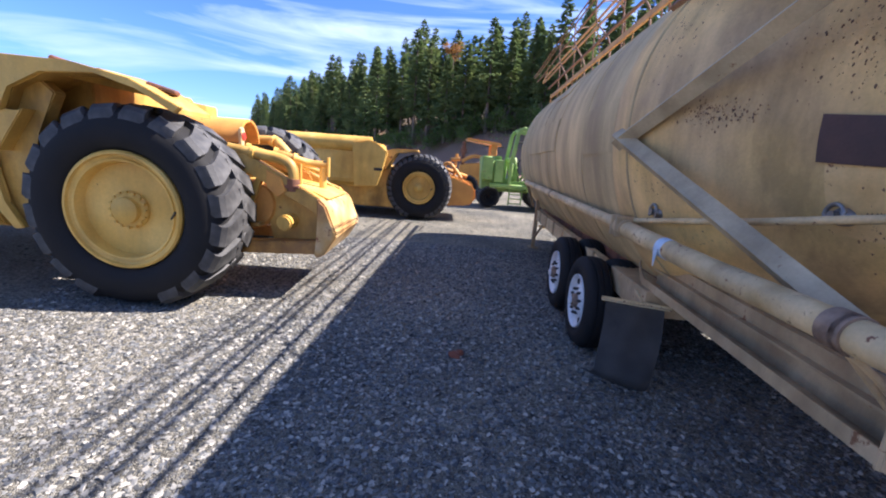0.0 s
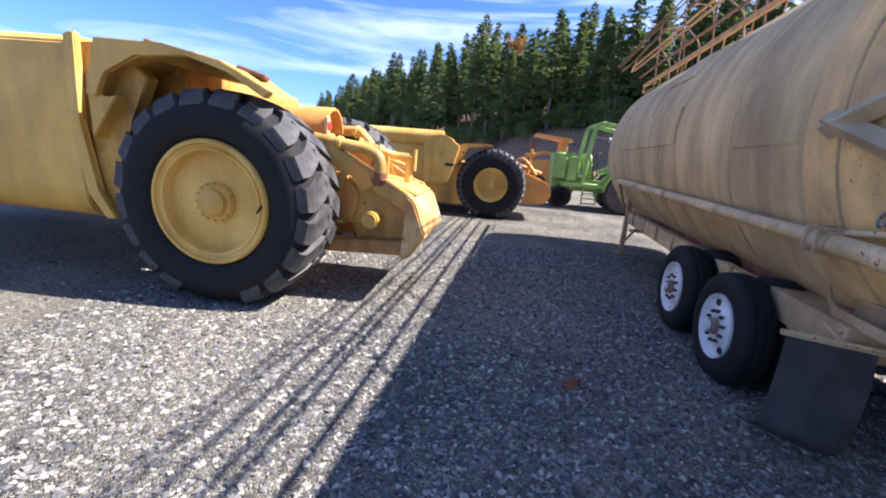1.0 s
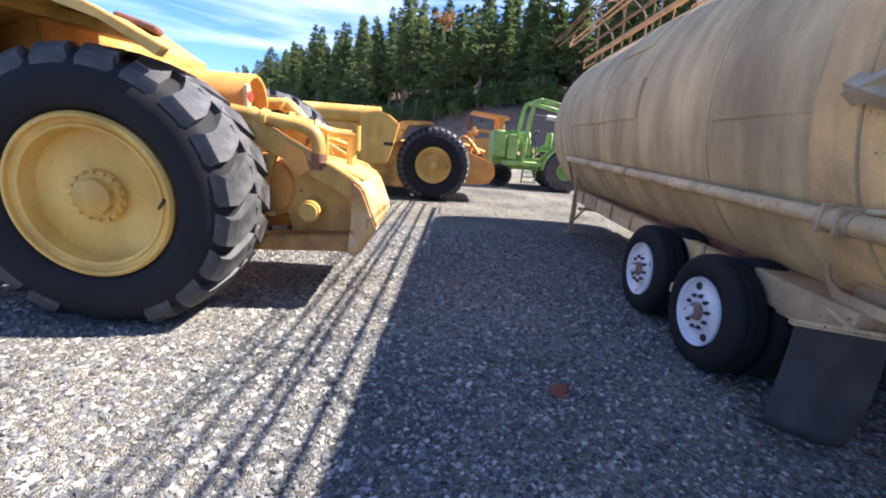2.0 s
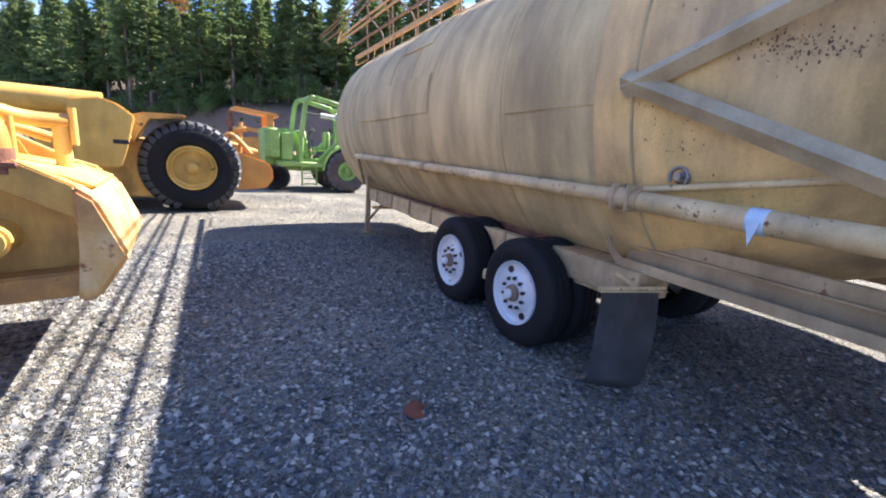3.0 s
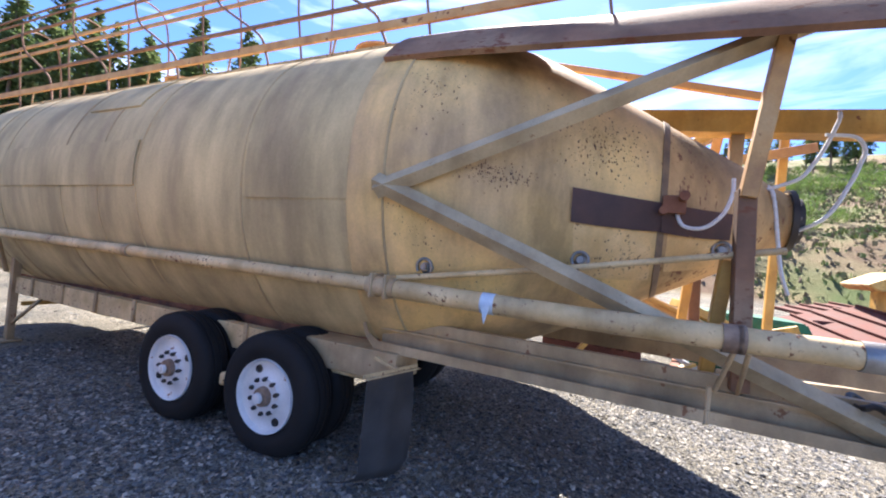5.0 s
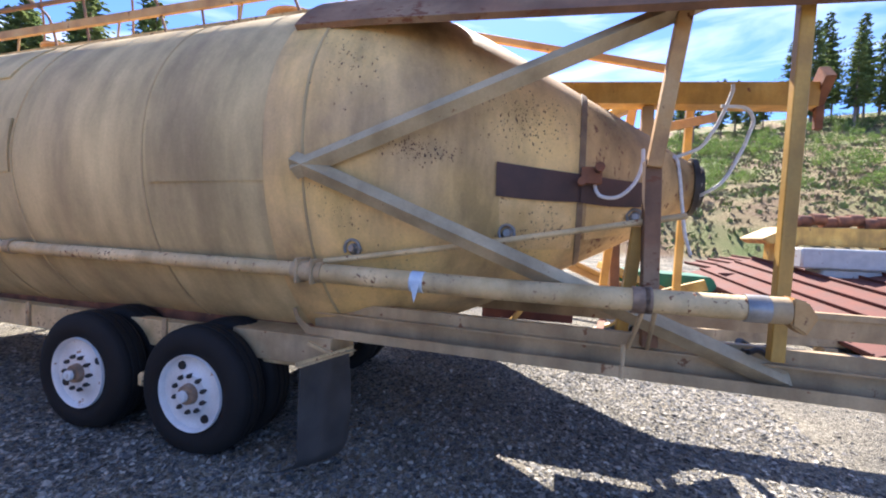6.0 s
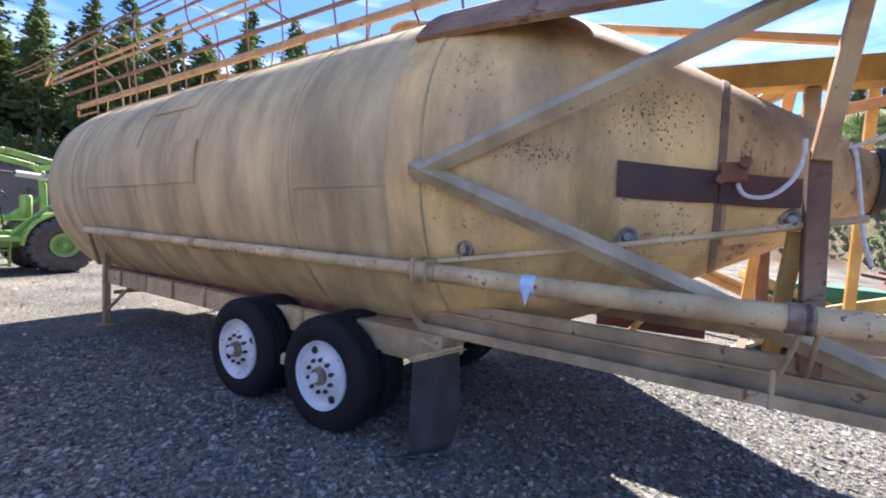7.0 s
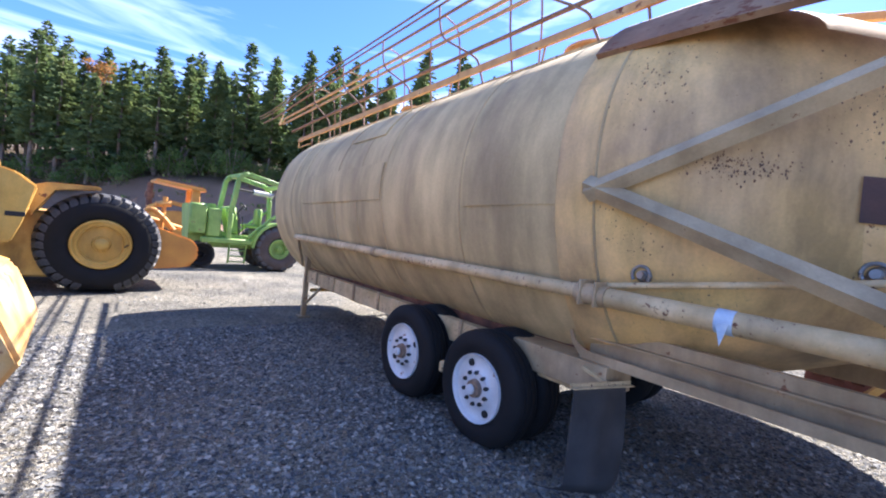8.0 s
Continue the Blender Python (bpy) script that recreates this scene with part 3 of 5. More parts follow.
# side pipe with its joint, tape and clamps
bm = B()
rod(bm, [(-0.04, 5.15, 1.61), (-0.01, -1.12, 1.575)], 0.055, 20)
pipe = part("side_pipe", bm, M_PIPE, trailer, "long chipped cream side pipe")
bm = B()
rod(bm, [(-0.01, -1.1, 1.565), (0.01, -2.5, 1.54), (0.03, -4.0, 1.54)], 0.068, 24)
pipe2 = part("side_pipe", bm, M_PIPE, trailer, "thick chipped cream rear pipe")
bm = B()
rod(bm, [(-0.01, -0.98, 1.572), (-0.01, -1.22, 1.565)], 0.074, 24)
box(bm, (-0.01, -1.04, 1.575), (0.18, 0.02, 0.18))
box(bm, (-0.01, -1.16, 1.574), (0.18, 0.02, 0.18))
part("pipe_coupling", bm, M_BEAM, pipe2, "chipped flanged coupling")
bm = B()
rod(bm, [(-0.025, 2.10, 1.593), (-0.025, 2.02, 1.593)], 0.068, 20)
part("pipe_sleeve", bm, M_BEAM, pipe)
bm = B()
rod(bm, [(0.0, -1.88, 1.551), (0.002, -1.97, 1.549)], 0.071, 24)
prism(bm, [(-1.89, 1.55), (-1.96, 1.55), (-1.945, 1.49), (-1.925, 1.42), (-1.91, 1.49)], "x", -0.078, -0.072, 0)
part("tape_wrap", bm, M_BLUE, pipe2, "torn pale blue tape")
for y, w in ((-3.28, 0.045), (-3.32, 0.02)):
    bm = B()
    rod(bm, [(0.02, y - w, 1.54), (0.02, y + w, 1.54)], 0.078, 24)
    part("pipe_clamp", bm, M_HUBRUST, pipe2, "rusty pipe clamp")
bm = B()
rod(bm, [(0.027, -3.80, 1.54), (0.027, -3.91, 1.54)], 0.075, 24)
part("tape_wrap", bm, M_STEEL, pipe2, "grey cloth wrap")
bm = B()
rod(bm, [(0.028, -3.91, 1.54), (0.03, -4.0, 1.54)], 0.073, 24)
part("pipe_end_cap", bm, M_BEAM, pipe2)
bm = B()
prism(bm, [(-4.0, 1.62), (-4.0, 1.47), (-4.07, 1.42), (-4.12, 1.52), (-4.07, 1.60)], "x", -0.03, 0.10, 0.01)
part("end_bracket", bm, M_RAIL, pipe2, "orange rusty end bracket")
bm = B()
rod(bm, [(0.05, -1.1, 1.63), (0.28, -2.25, 1.81), (0.52, -3.62, 2.06)], 0.022, 10)
part("guide_rod", bm, M_PIPE, trailer)
bm = B()
rod(bm, [(0.15, 5.12, 1.6), (-0.04, 5.12, 1.61)], 0.05, 12)
rod(bm, [(-0.02, 5.1, 1.58), (0.22, 5.4, 1.05)], 0.03, 10)
part("pipe_bracket", bm, M_BEAM, pipe)

# curved shroud that carries the tank's top line on over the cone
skin("top_shroud", -5.4, -0.78, (147, 143), (97, 100), 0.05, M_SHROUD, trailer, "rust-stained tan curved shroud")

# braces and posts of the rear frame
for a, b, name in (((-0.152, -1.05, 2.27), (0.47, -3.75, 3.49), "upper_brace"), ((-0.152, -1.04, 2.335), (0.44, -4.2, 1.04), "lower_brace")):
    for s in (0, 1):
        bm = B()
        p, q = (Vector(a), Vector(b)) if not s else (Vector((2 * TX - a[0], *a[1:])), Vector((2 * TX - b[0], *b[1:])))
        g = -1 if s else 1
        section(bm, p, q, [(g * u, v) for u, v in ((0.066, 0.0), (-0.010, 0.068), (-0.020, 0.060), (0.048, 0.0), (-0.020, -0.060), (-0.010, -0.068))])
        part(name, bm, M_BRACE, trailer, "weathered tan angle-iron brace", 20)
for s in (0, 1):
    sx = (lambda x: x) if not s else (lambda x: 2 * TX - x)
    bm = B()
    bar(bm, (sx(0.30), -4.08, 1.20), (sx(0.30), -4.11, 3.62), 0.075, 0.07, (1, 0, 0))
    part("rear_post", bm, M_YELLOW2, trailer, "yellow square rear post")
    bm = B()
    bar(bm, (sx(0.45), -3.42, 1.18), (sx(0.45), -3.38, 2.42), 0.10, 0.12, (1, 0, 0))
    part("inner_leg", bm, M_SHROUD, trailer, "dark rusty frame leg")
    bm = B()
    bar(bm, (sx(0.40), -3.38, 2.36), (sx(0.40), -3.52, 3.42), 0.09, 0.10, (1, 0, 0))
    part("inner_post", bm, M_RAIL, trailer, "rusty leaning frame post")
    bm = B()
    bar(bm, (sx(0.62), -3.27, 1.22), (sx(0.58), -3.34, 1.98), 0.08, 0.10, (1, 0, 0))
    part("inner_strut", bm, M_YELLOW2, trailer)
bm = B()
section(bm, (1.78, -2.55, 3.22), (1.78, -4.85, 3.08), [(-0.1, 0), (0.1, 0), (0.1, 0.2), (-0.1, 0.2)])
centre_beam = part("centre_beam", bm, M_YELLOW2, trailer, "yellow box beam with rust patches", 30)
bm = B()
prism(bm, [(1.60, 3.30), (1.72, 3.42), (1.92, 3.20), (1.80, 3.06)], "y", -4.93, -4.85, 0.005)
box(bm, (1.78, -4.9, 3.0), (0.05, 0.06, 0.2))
part("beam_end_plate", bm, M_RUST, centre_beam)
bm = B()
bar(bm, (2.0, -1.25, 4.22), (1.95, -3.75, 3.56), 0.06, 0.07)
part("thin_beam", bm, M_RAIL, trailer)
bm = B()
bar(bm, (1.78, -3.55, 2.55), (1.78, -3.55, 3.15), 0.12, 0.10)
part("centre_post", bm, M_BEAM, trailer)
bm = B()
bar(bm, (1.6, -2.85, 2.75), (2.4, -4.3, 3.2), 0.07, 0.09)
bar(bm, (1.3, -2.5, 3.20), (1.5, -3.65, 2.6), 0.03, 0.04)
part("cross_brace", bm, M_RAIL, trailer)
# chassis
for s in (0, 1):
    sx = (lambda x: x) if not s else (lambda x: 2 * TX - x)
    sg = 1 if not s else -1
    bm = B()
    o = [(0, 0), (-0.16, 0), (-0.16, 0.075), (-0.148, 0.075), (-0.142, 0.018), (-0.018, 0.022), (-0.018, 0.16), (-0.075, 0.168), (-0.075, 0.182), (-0.018, 0.182), (-0.018, 0.245), (0, 0.245)]
    # section's x axis points to the near side when the bar runs rearward
    section(bm, (sx(0.52), -0.82, 0.99), (sx(0.44), -6.3, 0.96), [(-sg * x, z) for x, z in o])
    rail = part("rear_rail", bm, M_BEAM, trailer, "tan channel rail with rusty ledges", 30)
    bm = B()
    prism(bm, [(-0.70, 1.20), (-0.73, 1.11), (-0.80, 1.03), (-0.92, 0.985), (-1.05, 0.985), (-0.90, 1.05), (-0.77, 1.12), (-0.73, 1.21)], "x", min(sx(0.355), sx(0.37)), max(sx(0.355), sx(0.37)), 0.003)
    part("rail_lip", bm, M_BEAM, rail)
    bm = B()
    section(bm, (sx(0.52), -1.25, 1.20), (sx(0.46), -6.2, 1.17), [(-0.03, 0), (0.03, 0), (0.03, 0.06), (-0.03, 0.06)])
    part("upper_rail", bm, M_BEAM, trailer)
    bm = B()
    rod(bm, [(sx(0.33), -3.25, 0.97), (sx(0.33), -3.25, 1.2)], 0.016, 8)
    rod(bm, [(sx(0.02), -3.30, 1.48), (sx(0.33), -3.28, 1.18)], 0.014, 8)
    rod(bm, [(sx(0.00), -3.36, 1.48), (sx(0.36), -3.40, 1.18)], 0.014, 8)
    part("hanger_rod", bm, M_BEAM, rail)
    bm = B()
    box(bm, (sx(0.40), 2.3, 0.84), (0.12, 6.4, 0.24))
    rail_bm = bm
    bm = B()
    box(bm, (sx(0.66), 2.65, 1.02), (0.10, 6.9, 0.5))
    part("saddle_beam", bm, M_RUST, trailer)
    bm = rail_bm
    main = part("main_rail", bm, M_PIPE, trailer, "dull yellow main chassis rail")
    for y in (-0.2, 0.65, 1.6, 2.5, 3.3, 4.1, 4.9):
        bm = B()
        box(bm, (sx(0.33), y, 0.86), (0.03, 0.05, 0.26))
        part("saddle_rib", bm, M_BEAM, main)
    bm = B()
    bar(bm, (sx(0.34), 5.45, 0.02), (sx(0.34), 5.45, 1.25), 0.09, 0.09)
    box(bm, (sx(0.34), 5.45, 0.02), (0.22, 0.22, 0.03))
    bar(bm, (sx(0.34), 5.45, 0.25), (sx(0.42), 4.75, 0.75), 0.04, 0.04)
    part("landing_leg", bm, M_BEAM, trailer, "tan landing leg on a foot plate")
bm = B()
box(bm, (TX, 5.45, 0.55), (2.0, 0.06, 0.06))
box(bm, (TX, 4.9, 0.45), (0.5, 0.5, 0.12))
part("leg_crossbar", bm, M_YELLOW2, trailer)
for y in (0, 1.27):
    bm = B()
    rod(bm, [(0.2, y, 0.5), (2 * TX - 0.2, y, 0.5)], 0.075, 16)
    part("axle", bm, M_BLACK, trailer)
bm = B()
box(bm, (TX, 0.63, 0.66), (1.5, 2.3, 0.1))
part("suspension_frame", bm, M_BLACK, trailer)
bm = B()
box(bm, (0.50, -0.62, 0.88), (0.4, 0.95, 0.24))
part("fender_box", bm, M_BEAM, trailer, "tan steel box behind the wheels")


def dual_wheel(y, mirror, spin):
    base = (lambda x: x) if not mirror else (lambda x: 2 * TX - x)
    f = 1 if not mirror else -1
    c = (0, y, 0.50)
    for inner in (0, 1):
        off = 0.33 * inner
        prof = [(0.075, 0.31), (0.03, 0.312), (0.0, 0.355), (-0.012, 0.42), (0.005, 0.485), (0.03, 0.52), (0.05, 0.532), (0.085, 0.537), (0.09, 0.524), (0.10, 0.524), (0.105, 0.54),
                (0.15, 0.542), (0.155, 0.528), (0.165, 0.528), (0.17, 0.542), (0.215, 0.537), (0.22, 0.524), (0.23, 0.524), (0.235, 0.532), (0.26, 0.518), (0.29, 0.46), (0.29, 0.37), (0.24, 0.31)]
        bm = B()
        lathe(bm, [(base(a + off), r) for a, r in prof], "x", 56, c, False)
        for v in bm.verts:
            if v.co.z < 0.02:
                v.co.z = 0.02 + (v.co.z - 0.02) * 0.3
        tyre = part("tyre", bm, M_TYRE, trailer, "worn black truck tyre")
    bm = B()
    prof = [(0.02, 0.318), (-0.004, 0.314), (0.005, 0.303), (0.04, 0.294), (0.055, 0.270), (0.05, 0.20), (0.028, 0.165), (0.012, 0.155), (0.012, 0.07), (0.06, 0.06)]
    lathe(bm, [(base(a), r) for a, r in prof], "x", 56, c, False)
    rim = part("rim", bm, M_WHITE, trailer, "chalky white steel disc wheel")
    bm = B()
    lathe(bm, [(base(a), r) for a, r in [(0.04, 0.088), (0.0, 0.085), (-0.03, 0.078), (-0.03, 0.05), (-0.06, 0.045), (-0.07, 0.0)]], "x", 28, c)
    part("hub", bm, M_HUBRUST, rim, "brown greasy hub")
    bm = B()
    lathe(bm, [(base(a), r) for a, r in [(-0.05, 0.047), (-0.074, 0.044), (-0.08, 0.03), (-0.08, 0.0)]], "x", 24, c)
    part("hub_cap", bm, M_WHITE, rim)
    for k in range(10):
        t = spin + k * math.tau / 10
        q = (base(0.0), y + 0.148 * math.cos(t), 0.5 + 0.148 * math.sin(t))
        bm = B()
        lathe(bm, [(f * 0.03, 0.019), (f * -0.012, 0.019), (f * -0.016, 0.012), (f * -0.022, 0.012), (f * -0.022, 0)], "x", 6, q)
        part("wheel_nut", bm, M_BLACK, rim)
    for k in (0, 1):
        t = spin + 0.7 + k * math.pi
        bm = B()
        lathe(bm, [(f * 0.046, 0.0), (f * 0.046, 0.026), (f * 0.036, 0.033), (f * 0.052, 0.036)], "x", 16, (base(0.0), y + 0.238 * math.cos(t), 0.5 + 0.238 * math.sin(t)))
        part("hand_hole", bm, M_BLACK, rim)


for mirror in (False, True):
    dual_wheel(0.0, mirror, 0.35)
    dual_wheel(1.27, mirror, 1.9)
bm = B()
box(bm, (0.16, 0.63, 0.5), (0.16, 0.07, 0.12), None, 0.02)
part("spring_hanger", bm, M_PIPE, trailer)

bm = B()
rows = []
for k in range(19):
    t = k / 18
    row = []
    for i in range(9):
        u = i / 8
        x, y, z = -0.02 + 0.47 * u, -1.04 - 0.14 * u - 0.09 * math.sin(u * 3.0) * t, 0.86 - 0.82 * t
        if t > 0.84:
            w = (t - 0.84) / 0.16
            y += (0.24 - 0.20 * u) * w * w
            z = max(z, 0.03 + 0.02 * (1 - u))
            x -= 0.05 * w * (1 - u)
        row.append((x + 0.012 * math.sin(t * 5), y + 0.012 * math.sin(i * 1.1 + t * 4), z))
    rows.append(row)
skins = []
for d in (0, 0.012):
    vs = [[bm.verts.new((x, y - d, z + (d if k > 15 else 0))) for x, y, z in q] for k, q in enumerate(rows)]
    skins.append(vs)
    for u, v in zip(vs, vs[1:]):
        for i in range(8):
            bm.faces.new((u[i], u[i + 1], v[i + 1], v[i]))
for i in (0, 8):
    for k in range(18):
        bm.faces.new((skins[0][k][i], skins[0][k + 1][i], skins[1][k + 1][i], skins[1][k][i]))
flap = part("mud_flap", bm, M_FLAP, trailer, "dusty black rubber mud flap curled at the foot")
bm = B()
section(bm, (-0.06, -1.03, 0.875), (0.50, -1.19, 0.875), angle_iron(0.05, 0.03, 0.006))
bar(bm, (0.3, -1.12, 0.88), (0.3, -0.9, 0.95), 0.05, 0.03)
part("flap_hanger", bm, M_PIPE, flap)

# handrails along the tank's top
railing = empty("catwalk_railing", pose(0, 0, 0, 0, 0, -3.5), "rusty orange catwalk railing along the tank top", "railing")
bm = B()
section(bm, (0.75, -4.6, 4.10), (0.75, 8.0, 3.97), [(-0.02, -0.04), (0.02, -0.04), (0.02, 0.045), (-0.02, 0.045)])
part("toe_rail", bm, M_RAIL, railing)
bm = B()
bar(bm, (0.75, 7.98, 4.0), (0.75, 7.98, 3.78), 0.03, 0.03, (0, 1, 0))
bar(bm, (0.75, 7.98, 3.79), (0.75, 7.1, 3.80), 0.03, 0.02)
part("rail_end", bm, M_RAIL, railing)
bm = B()
rod(bm, [(0.74, -4.4, 4.31), (0.75, 7.0, 4.31), (0.75, 8.6, 4.29)], 0.026, 10)
part("mid_rail", bm, M_RAILDARK, railing)
for dx, z in ((0.0, 4.63), (0.0, 4.76)):
    bm = B()
    section(bm, (0.73 + dx, -4.4, z), (0.73 + dx, 9.4, z - 0.02), [(-0.012, -0.022), (0.012, -0.022), (0.012, 0.022), (-0.012, 0.022)])
    part("upper_rail", bm, M_RAIL, railing, "rusty orange flat bar rail")
bm = B()
rod(bm, curve([(0.74, 9.35, 4.70), (0.74, 9.75, 4.64), (0.76, 9.85, 4.72), (0.85, 9.9, 5.0)], 5), 0.02, 8)
part("rail_end", bm, M_RAIL, railing)
for x, z, thick in ((0.74, 5.02, 0.021), (0.64, 5.12, 0.016), (0.60, 5.18, 0.016)):
    bm = B()
    rod(bm, curve([(x, -4.2, z), (x, 3.0, z), (x + 0.02, 7.5, z + 0.02), (x + 0.06, 10.2, z - 0.02), (x + 0.10, 12.0, z + 0.06)], 4), thick, 8)
    part("top_rail", bm, M_RAILDARK, railing)
for i in range(7):
    y = -3.63 + 1.6 * i
    z = math.sqrt(R0 ** 2 - (TX - 0.75) ** 2) + tank_z(max(y, -1.0))
    if y > -0.6:
        # bent hoop post from the shell out to the top rails
        bm = B()
        rod(bm, curve([(0.75, y, z - 0.01), (0.76, y + 0.10, 4.02), (0.74, y + 0.19, 4.20), (0.71, y + 0.55, 4.44), (0.67, y + 0.84, 4.64), (0.64, y + 0.92, 4.86), (0.65, y + 0.98, 5.12)], 4), 0.015, 8)
        part("hoop_post", bm, M_RAILDARK, railing)
        # hoop over the walkway to the far side
        bm = B()
        rod(bm, curve([(0.74, y + 1.0, 5.03), (0.95, y + 1.15, 5.12), (1.2, y + 1.22, 5.05), (1.32, y + 1.25, 4.6), (1.36, y + 1.27, 3.98)], 5), 0.013, 8)
        part("hoop_brace", bm, M_RAILDARK, railing)
        bm = B()
        bar(bm, (0.77, y + 0.72, z - 0.03), (0.77, y + 0.68, 4.06), 0.035, 0.01, (1, 0, 0))
        part("flat_post", bm, M_RAIL, railing)
    bm = B()
    rod(bm, [(0.78, y + 1.14, z - 0.04), (0.76, y + 1.24, 4.4), (0.75, y + 1.27, 4.8)], 0.013, 8)
    part("thin_post", bm, M_RAILDARK, railing)
skin("top_strip", -0.9, 6.6, 117, 90, 0.03, M_PIPE, shell, "pale edge of the top walkway", n=6)
for y in (0.1, 3.6):
    bm = B()
    lathe(bm, [(0, 0.30), (0.14, 0.30), (0.16, 0.34), (0.19, 0.34), (0.22, 0.2), (0.22, 0)], "z", 28, (TX, y, tank_z(y) + R0 - 0.03))
    part("hatch", bm, M_RAIL, trailer, "round top hatch")

# black strap round the post's foot
bm = B()
rod(bm, [(0.23 + 0.16 * max(math.cos(a), -0.6), -4.08 + 0.09 * math.sin(a), 1.22 + 0.02 * math.sin(3 * a)) for a in (k * math.tau / 20 for k in range(21))], 0.018, 8)
rod(bm, curve([(0.22, -4.0, 1.22), (0.24, -3.96, 1.1), (0.30, -4.05, 1.0), (0.26, -4.2, 0.96), (0.24, -4.18, 1.2)], 6), 0.016, 8)
thing("strap", bm, M_BLACK, "black strap tied round the foot of a post", "strap")

# loose cables at the cone's tip
for pts in ([(0.66, -3.08, 2.40), (0.58, -3.10, 2.25), (0.58, -3.16, 2.20), (0.58, -3.27, 2.21), (0.58, -3.37, 2.31), (0.60, -3.42, 2.45), (0.64, -3.43, 2.57)],
            [(1.05, -3.76, 2.60), (0.95, -3.77, 2.50), (0.95, -3.82, 2.14), (0.95, -3.85, 1.94), (0.95, -3.9, 1.78)],
            [(1.0, -3.74, 2.57), (0.95, -3.91, 2.64), (0.95, -3.99, 2.75), (0.95, -4.05, 2.87), (0.95, -4.12, 3.07), (0.97, -4.13, 3.14)],
            [(0.95, -4.05, 2.97), (0.95, -4.22, 2.95), (0.95, -4.28, 2.86), (0.95, -4.26, 2.76), (0.95, -4.21, 2.61), (0.95, -4.08, 2.36), (1.1, -3.90, 2.23)]):
    bm = B()
    rod(bm, curve(pts, 8), 0.014, 8)
    thing("loose_cable", bm, M_CABLE, "pale grey cable hanging from the cone's tip", "cable", "cables at the cone tip")


# ---- scrapers ----
def big_wheel(owner, x, y, z, rad, width, rim_r, side, tyre_mat, rim_mat, lugs=22, grip=None):
    """An earthmover wheel about an axle along y; its outer face is towards side (-1 or 1) along y."""
    s, w = side, width
    c = (x, y, z)
    bm = B()
    k = rad - rim_r
    prof = [(0.10, rim_r), (0.02, rim_r + 0.01), (-0.03, rim_r + 0.10 * k), (-0.065, rim_r + 0.35 * k), (-0.055, rim_r + 0.6 * k), (-0.015, rim_r + 0.80 * k), (0.035, rim_r + 0.90 * k), (0.10, rad - 0.035),
            (w / 2, rad - 0.03), (w - 0.10, rad - 0.035), (w - 0.035, rim_r + 0.90 * k), (w + 0.015, rim_r + 0.80 * k), (w + 0.05, rim_r + 0.5 * k), (w + 0.02, rim_r + 0.1 * k), (w - 0.1, rim_r)]
    lathe(bm, [(-s * a, r) for a, r in prof], "y", 72, c, False)
    for v in bm.verts:
        if v.co.z < 0.02:
            v.co.z = 0.02 + (v.co.z - 0.02) * 0.2
    tyre = part("tyre", bm, tyre_mat, owner, "huge black earthmover tyre with chunky tread")
    # tread lugs: angled bars from each shoulder to the middle
    me = []
    for half in (0, 1):
        bm = B()
        h = rad * 0.034
        t0, tw = 0.0, 0.76 * math.tau / lugs
        pts = []
        for a, r, sh in ((-0.035, rim_r + 0.74 * k, 0.03), (-0.020, rim_r + 0.86 * k, 0.0), (0.03, rim_r + 0.955 * k, 0.0), (0.10, rad - 0.012, 0.02), (w * 0.33, rad + 0.005, 0.10), (w * 0.56, rad + 0.005, 0.20)):
            a2 = a if not half else w - a
            row = []
            for ang, rr in ((t0 + sh, r - 0.05), (t0 + sh + 0.015, r + h * 0.9), (t0 + sh + tw - 0.015, r + h * 0.9), (t0 + sh + tw, r - 0.05)):
                row.append(bm.verts.new((rr * math.cos(ang), -s * a2, rr * math.sin(ang))))
            pts.append(row)
        for u, v in zip(pts, pts[1:]):
            for i in range(3):
                bm.faces.new((u[i], u[i + 1], v[i + 1], v[i]))
            bm.faces.new((u[3], u[0], v[0], v[3]))
        bm.faces.new(pts[0])
        bm.faces.new(pts[-1])
        me.append(mesh_of("tread_lug", bm, M_LUG, 30))
    for i in range(lugs):
        for half in (0, 1):
            t = (i + 0.5 * half) * math.tau / lugs
            if math.sin(t + 0.15) < -0.965:
                continue
            ob = new("tread_lug", me[half])
            ob.parent = tyre
            ob.matrix_basis = Matrix.Translation(c) @ Matrix.Rotation(-t, 4, "Y")
    bm = B()
    q = rim_r
    lathe(bm, [(-s * a, r) for a, r in [(0.12, q + 0.005), (-0.02, q + 0.01), (-0.045, q - 0.01), (-0.045, q - 0.035), (-0.01, q - 0.045), (0.0, q - 0.075), (-0.015, q - 0.085), (-0.01, q - 0.11), (0.05, q - 0.125),
                                       (0.22, q - 0.145), (0.34, q * 0.74), (0.38, q * 0.66), (0.38, 0.0)]], "y", 64, c)
    rim = part("rim", bm, rim_mat, owner, "dished yellow steel rim")
    bm = B()
    lathe(bm, [(-s * a, r) for a, r in [(0.39, 0.23 * q / 0.67), (0.09, 0.22 * q / 0.67), (0.06, 0.19 * q / 0.67), (0.06, 0.155 * q / 0.67), (0.0, 0.15 * q / 0.67), (-0.02, 0.12 * q / 0.67), (-0.025, 0.0)]], "y", 36, c)
    part("hub_cap", bm, rim_mat, rim)
